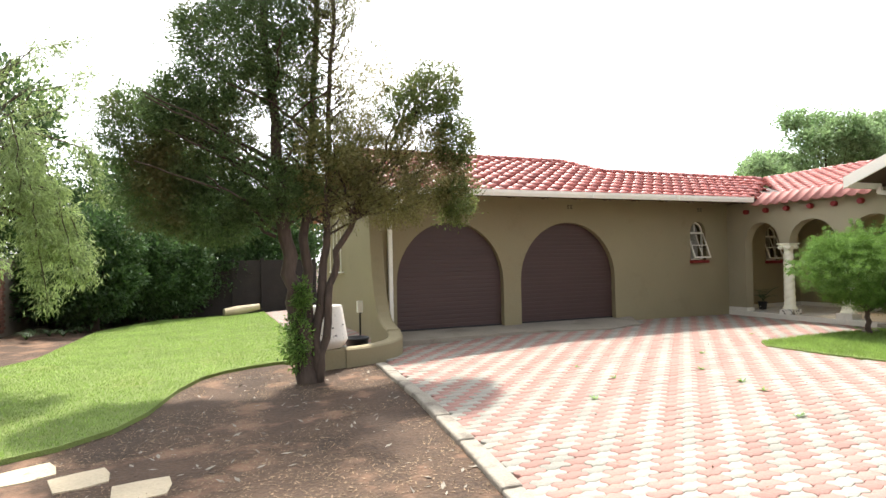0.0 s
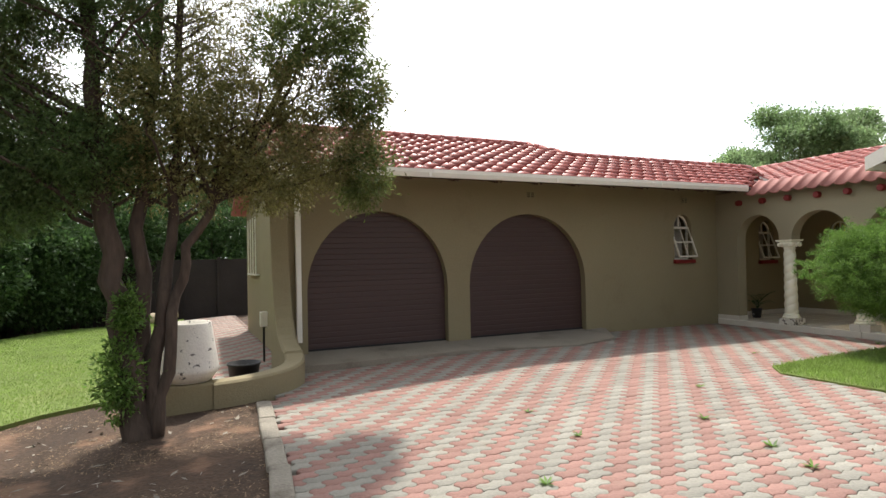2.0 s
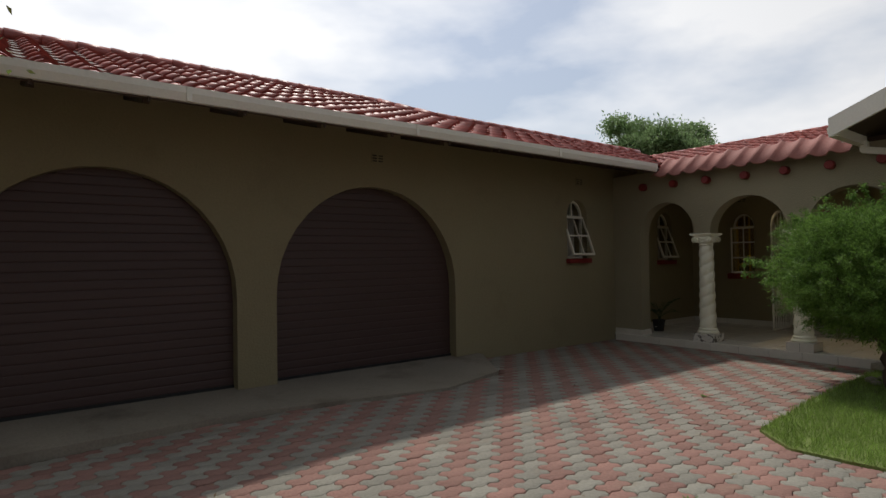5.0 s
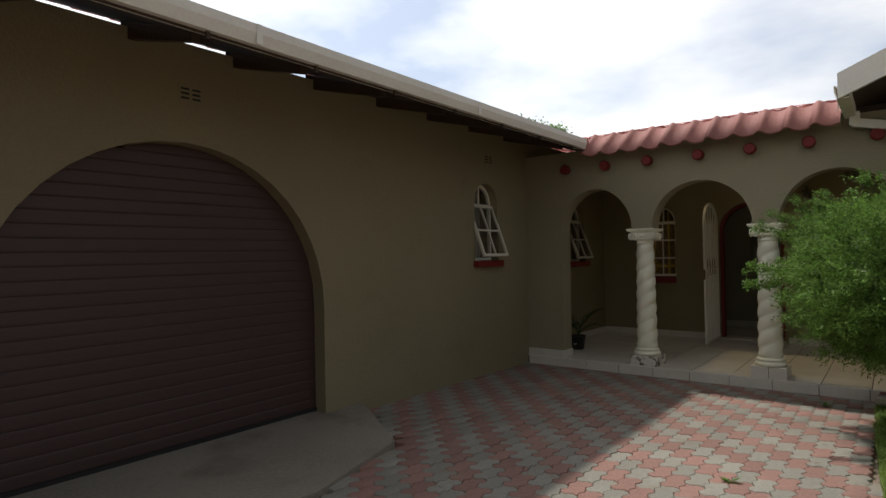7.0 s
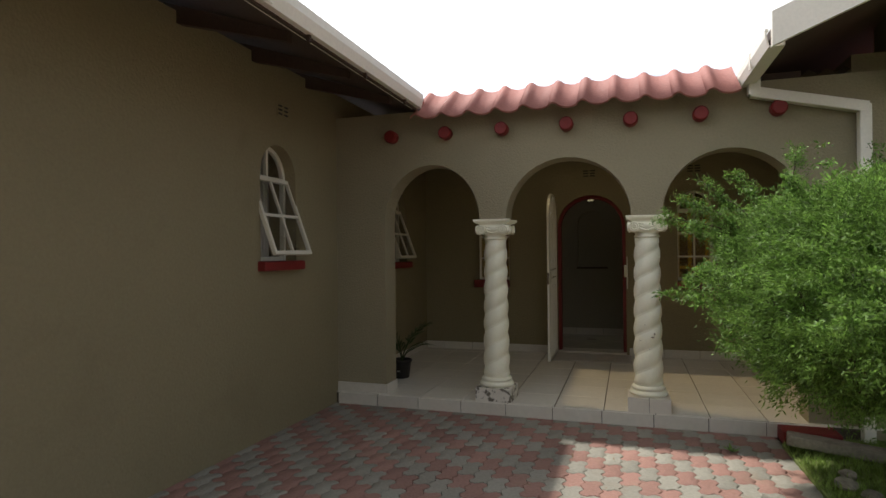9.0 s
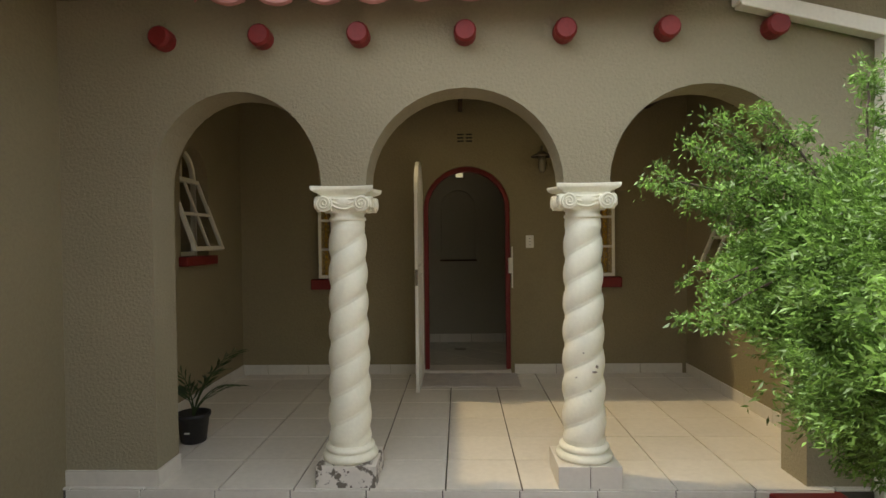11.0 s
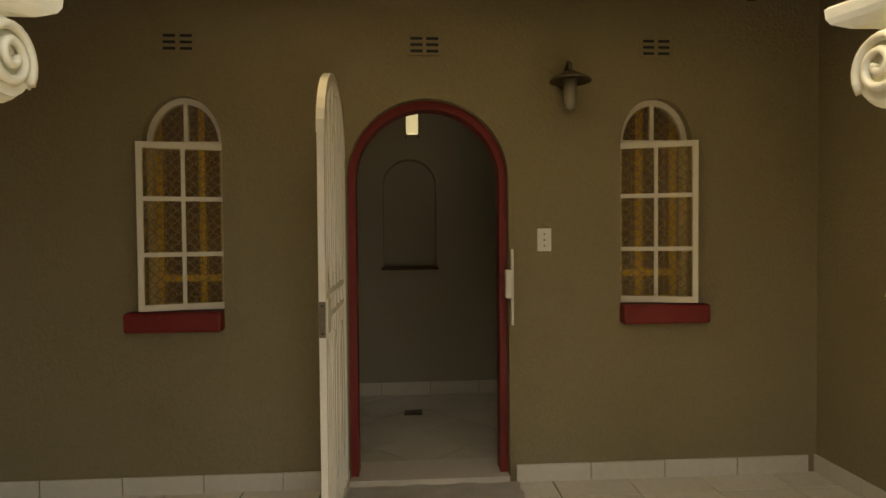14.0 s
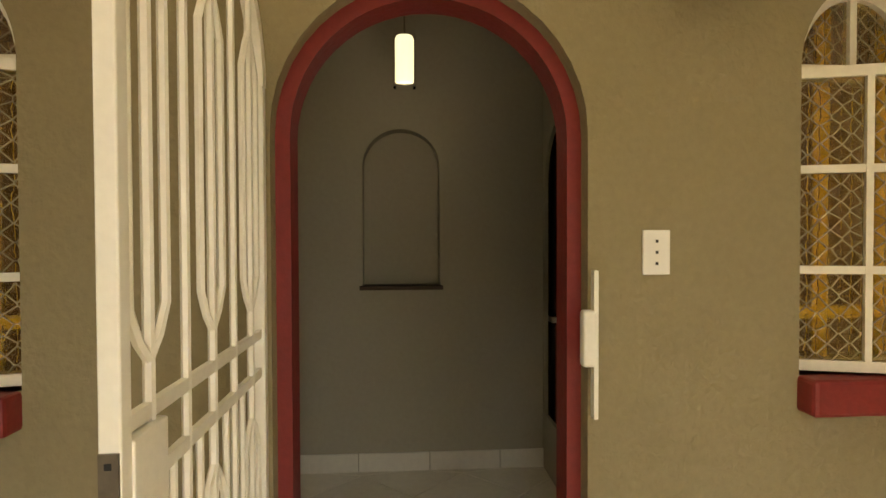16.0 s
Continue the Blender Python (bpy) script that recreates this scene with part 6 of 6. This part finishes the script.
def blades(name, poly, region, n, h, lift, seed, label):
    rg = np.random.RandomState(seed)
    pts = []
    while len(pts) < n:
        q = rg.rand(4000, 2) * np.array([region[2] - region[0], region[3] - region[1]]) + np.array(region[:2])
        pts += [p for p in q if inside(p, poly)]
    p = np.array(pts[:n])
    z = np.array([ground_z(x) for x in p[:, 0]]) + lift
    b = np.column_stack([p, z])
    a = rg.rand(n) * math.tau
    s = np.column_stack([np.cos(a), np.sin(a), np.zeros(n)]) * 0.004
    tip = b + np.column_stack([rg.normal(size=(n, 2)) * h * 0.45, h * (0.5 + rg.rand(n))])
    v = np.stack([b - s, b + s, tip], 1).reshape(-1, 3)
    ob = from_arrays(name, v, np.arange(n * 3).reshape(-1, 3), BLADE)
    return tagged(ob, label, "grass", kind="stuff")


blades("lawn_grass", LAWN_LINE, (-5.0, 5.2, 2.2, 20.7), 170000, 0.024, 0.027, 3, "short mown lawn grass")
blades("island_grass", ISLAND, (8.2, 4.5, 12.2, 7.5), 45000, 0.045, 0.015, 4, "short grass round the clipped bush")


def litter(name, poly, region, n, size, lift, seed, label, material):
    rg = np.random.RandomState(seed)
    pts = []
    while len(pts) < n:
        q = rg.rand(4000, 2) * np.array([region[2] - region[0], region[3] - region[1]]) + np.array(region[:2])
        pts += [p for p in q if inside(p, poly) and noise.noise((p[0] * 1.3, p[1] * 1.3, seed)) > -0.15]
    p = np.array(pts[:n])
    z = np.array([ground_z(x) for x in p[:, 0]]) + lift
    b = np.column_stack([p, z])
    a = rg.normal(size=(n, 3)) * np.array([1, 1, 0.25])
    a /= np.linalg.norm(a, axis=1)[:, None]
    s = np.cross(a, np.array([0, 0, 1.0]))
    L = size * (0.4 + rg.rand(n) ** 2 * 1.4)[:, None]
    b[:, 2] += 0.006
    v = np.stack([b - a * L, b + s * L * 0.35, b + a * L, b - s * L * 0.35], 1).reshape(-1, 3)
    ob = from_arrays(name, v, np.arange(n * 4).reshape(-1, 4), material)
    return tagged(ob, label, "litter", kind="stuff")


litter("leaf_litter", BED, (-2.5, 2.5, 2.9, 10.3), 21000, 0.014, -0.02, 7, "dry leaf litter and chips on the bare earth", LITTER)
litter("wood_chips", BED, (-2.0, 2.5, 2.7, 9.8), 420, 0.034, -0.018, 9, "pale bark chips and stones strewn over the earth", KERB)
litter("fallen_leaves", DRIVE, (2.0, 1.0, 12.0, 10.5), 500, 0.016, 0.012, 8, "few dry leaves scattered over the paving", LITTER)


def weed(x, y, seed):
    rg = random.Random(seed)
    t = thing("weed_tuft", "small green weed growing in a paving joint", "weed", "paving weeds", at=Matrix.Translation((x, y, ground_z(x))))
    bm = bmesh.new()
    for k in range(14):
        a, l = rg.uniform(0, math.tau), rg.uniform(0.03, 0.08)
        d = Vector((math.cos(a), math.sin(a), rg.uniform(0.2, 0.6)))
        s = Vector((-d.y, d.x, 0)) * 0.010
        bm.faces.new([bm.verts.new(v) for v in (Vector((0, 0, 0)), d * l * 0.5 + s, d * l, d * l * 0.5 - s)])
    part("weed_leaves", bm, LEAF_BUSH, t)


for i, (x, y) in enumerate(((4.13, 5.65), (5.89, 5.32), (5.75, 4.93), (5.2, 4.15), (4.94, 7.12), (7.0, 6.95), (6.05, 6.06), (9.4, 8.1), (5.0, 3.2), (11.8, 7.8), (4.9, 6.3))):
    weed(x, y, 300 + i)


# ---- porch tiles, skirting ----
def tiles():
    me = boxm(0.0035, 0.0035, -0.012, 0.3965, 0.3965, 0.0, bevel=0.0025)
    m = bpy.data.meshes.new("tile")
    me.to_mesh(m)
    me.free()
    m.materials.append(TILE)
    for i in range(7):
        for j in range(12):
            x0, y0 = 12.262 + i * 0.4, 6.675 + j * 0.4
            t = new("tile", m)
            t.parent = floor
            t.location = (x0, y0, FLOOR + random.uniform(-0.0008, 0.0008))
    # hall tiles lie diagonally, cut along the threshold
    edge, half = XB + 0.262, 0.2828 - 0.005
    for i in range(-9, 10):
        for j in range(-9, 10):
            cx, cy = 15.95 + (i - j) * 0.2828, 8.95 + (i + j) * 0.2828
            if not (edge - 0.27 < cx < 16.85 and 7.6 < cy < 10.2):
                continue
            dia = [(cx - half, cy), (cx, cy - half), (cx + half, cy), (cx, cy + half)]
            cut = []
            for (xa, ya), (xb, yb) in zip(dia, dia[1:] + dia[:1]):
                if xa >= edge:
                    cut.append((xa, ya))
                if (xa - edge) * (xb - edge) < 0:
                    s = (edge - xa) / (xb - xa)
                    cut.append((edge, ya + (yb - ya) * s))
            cut = [(min(u, 16.578), w) for u, w in cut]
            if max(u for u, w in cut) - min(u for u, w in cut) < 0.02:
                continue
            part("tile", slab([cut], FLOOR - 0.008, FLOOR + 0.001, lambda u, w, d: (u, w, d)), TILE, floor)
    rise = boxm(0.003, 0, 0.0, 0.397, 0.012, 0.104, bevel=0.002)
    m2 = bpy.data.meshes.new("riser_tile")
    rise.to_mesh(m2)
    rise.free()
    m2.materials.append(SKIRT)
    for j in range(-1, 9):
        t = new("riser_tile", m2)
        t.parent = floor
        t.matrix_local = pose(12.258, 7.49 + j * 0.4, 0.0, 0, 0, 90)
    base = thing("baseboard", "white tile skirting round the porch", "skirting", kind="structure")
    for j in range(11):
        y = 6.87 + j * 0.4
        if DOOR[0] - 0.38 < y < DOOR[1] - 0.05:
            continue
        t = new("skirting_tile", m2)
        t.parent = base
        t.matrix_local = pose(XB - 0.001, y, FLOOR, 0, 0, 90) @ Matrix.Diagonal((1, 1, 0.9, 1))
    for x0, x1 in ((DOOR[1], 9.67), (8.47, 8.47)):
        if x1 - x0 > 0.05:
            part("skirting_tile", boxm(XB - 0.013, x0, FLOOR, XB - 0.001, x1, FLOOR + 0.093), SKIRT, base)
    for i in range(6):
        for y, off in ((YR + 0.013, 0), (YG - 0.001, 0)):
            if y > 9 and i == 0:
                continue
            t = new("skirting_tile", m2)
            t.parent = base
            t.matrix_local = pose(12.55 + i * 0.4 - 0.03, y - 0.012, FLOOR, 0, 0, 0) @ Matrix.Diagonal((1, 1, 0.9, 1))
    # round the pilaster
    part("skirting_tile", boxm(XP - 0.013, 10.62, FLOOR, XP - 0.001, YG - 0.001, FLOOR + 0.085), SKIRT, base)
    part("skirting_tile", boxm(XP - 0.013, 10.607, FLOOR, XP + 0.24, 10.619, FLOOR + 0.085), SKIRT, base)
    hb = thing("hall_baseboard", "white tile skirting in the hall", "skirting", kind="structure")
    for j in range(6):
        t = new("skirting_tile", m2)
        t.parent = hb
        t.matrix_local = pose(16.579, 8.05 + j * 0.4, FLOOR, 0, 0, 90)


tiles()


# ---- driveway pavers: wavy blocks in raked bond, colours alternating along each row ----
def pavers():
    L, W = 0.22, 0.11
    g = 0.0016
    a, b = 0.013, 0.013

    def outline(e):
        """Zigzag long sides of two waves, zigzag ends of one; e: how far the edge stands back."""
        half = L / 2
        wave = [(0.0, 0.0), (0.3 * half, a), (0.7 * half, -a)]
        low = [(-half + k * half + u, -W / 2 + z) for k in (0, 1) for u, z in wave]
        right = [(half + z * b / a, -W / 2 + u * W / half) for u, z in wave]
        top = [(-half + k * half + u, W / 2 + z) for k in (0, 1) for u, z in wave + [(half, 0.0)]]
        top = list(reversed(top[:3] + top[4:]))[:-1]
        left = [(-half + z * b / a, -W / 2 + u * W / half) for u, z in reversed(wave[1:] + [(half, 0.0)])]
        pts = low + right + top + left
        return [(u * (1 - 2 * e / L), v * (1 - 2 * e / W)) for u, v in pts]
    o0, o1 = outline(g), outline(g + 0.0035)
    n = len(o0)
    verts = [(u, v, -0.04) for u, v in o0] + [(u, v, -0.0035) for u, v in o0] + [(u, v, 0.0) for u, v in o1] + [(0, 0, 0.0)]
    faces = []
    for k in range(n):
        j = (k + 1) % n
        faces += [(k, j, n + j), (k, n + j, n + k), (n + k, n + j, 2 * n + j), (n + k, 2 * n + j, 2 * n + k), (2 * n + k, 2 * n + j, 3 * n)]
    meshes = []
    for mt in (PINK, GREY):
        m = bpy.data.meshes.new("paver")
        m.from_pydata(verts, [], faces)
        m.materials.append(mt)
        meshes.append(m)
    V, F = np.array(verts), np.array(faces)
    drive = bpy.data.objects["driveway"]
    acc = ([], []), ([], [])
    counts = [0, 0]
    near = 0
    rg = random.Random(12)
    for j in range(-75, 195):
        for i in range(0, 64):
            x, y = (i * L + j * L / 2) % (64 * L) - 0.9, j * W
            if not (0.5 < x < 12.4 and -5.0 < y < 21.0) or not any(inside((x + e, y), DRIVE) for e in (-0.03, 0.0, 0.03)) and not inside((x, y), SIDE_PATH) or inside((x, y), APRON):
                continue
            slope = Matrix.Rotation(-math.atan((ground_z(x + 0.1) - ground_z(x - 0.1)) / 0.2), 4, "Y")
            m = Matrix.Translation((x, y, ground_z(x) + rg.uniform(-0.0025, 0.0025))) @ slope @ pose(0, 0, 0, rg.uniform(-0.6, 0.6), rg.uniform(-0.6, 0.6), rg.uniform(-0.7, 0.7))
            k = i % 2
            if 8.2 < x < 11.2 and 7.5 < y < 9.9 and near < 300:
                p = new("paver", meshes[k])
                p.parent = drive
                p.matrix_local = m
                near += 1
                continue
            mm = np.array(m)
            acc[k][0].append(V @ mm[:3, :3].T + mm[:3, 3])
            acc[k][1].append(F + counts[k])
            counts[k] += len(V)
    for k, (nm, mt) in enumerate((("pink_pavers", PINK_FAR), ("cream_pavers", GREY_FAR))):
        ob = from_arrays(nm, np.vstack(acc[k][0]), np.vstack(acc[k][1]), mt, drive)
        ob["kind"] = "stuff"


pavers()
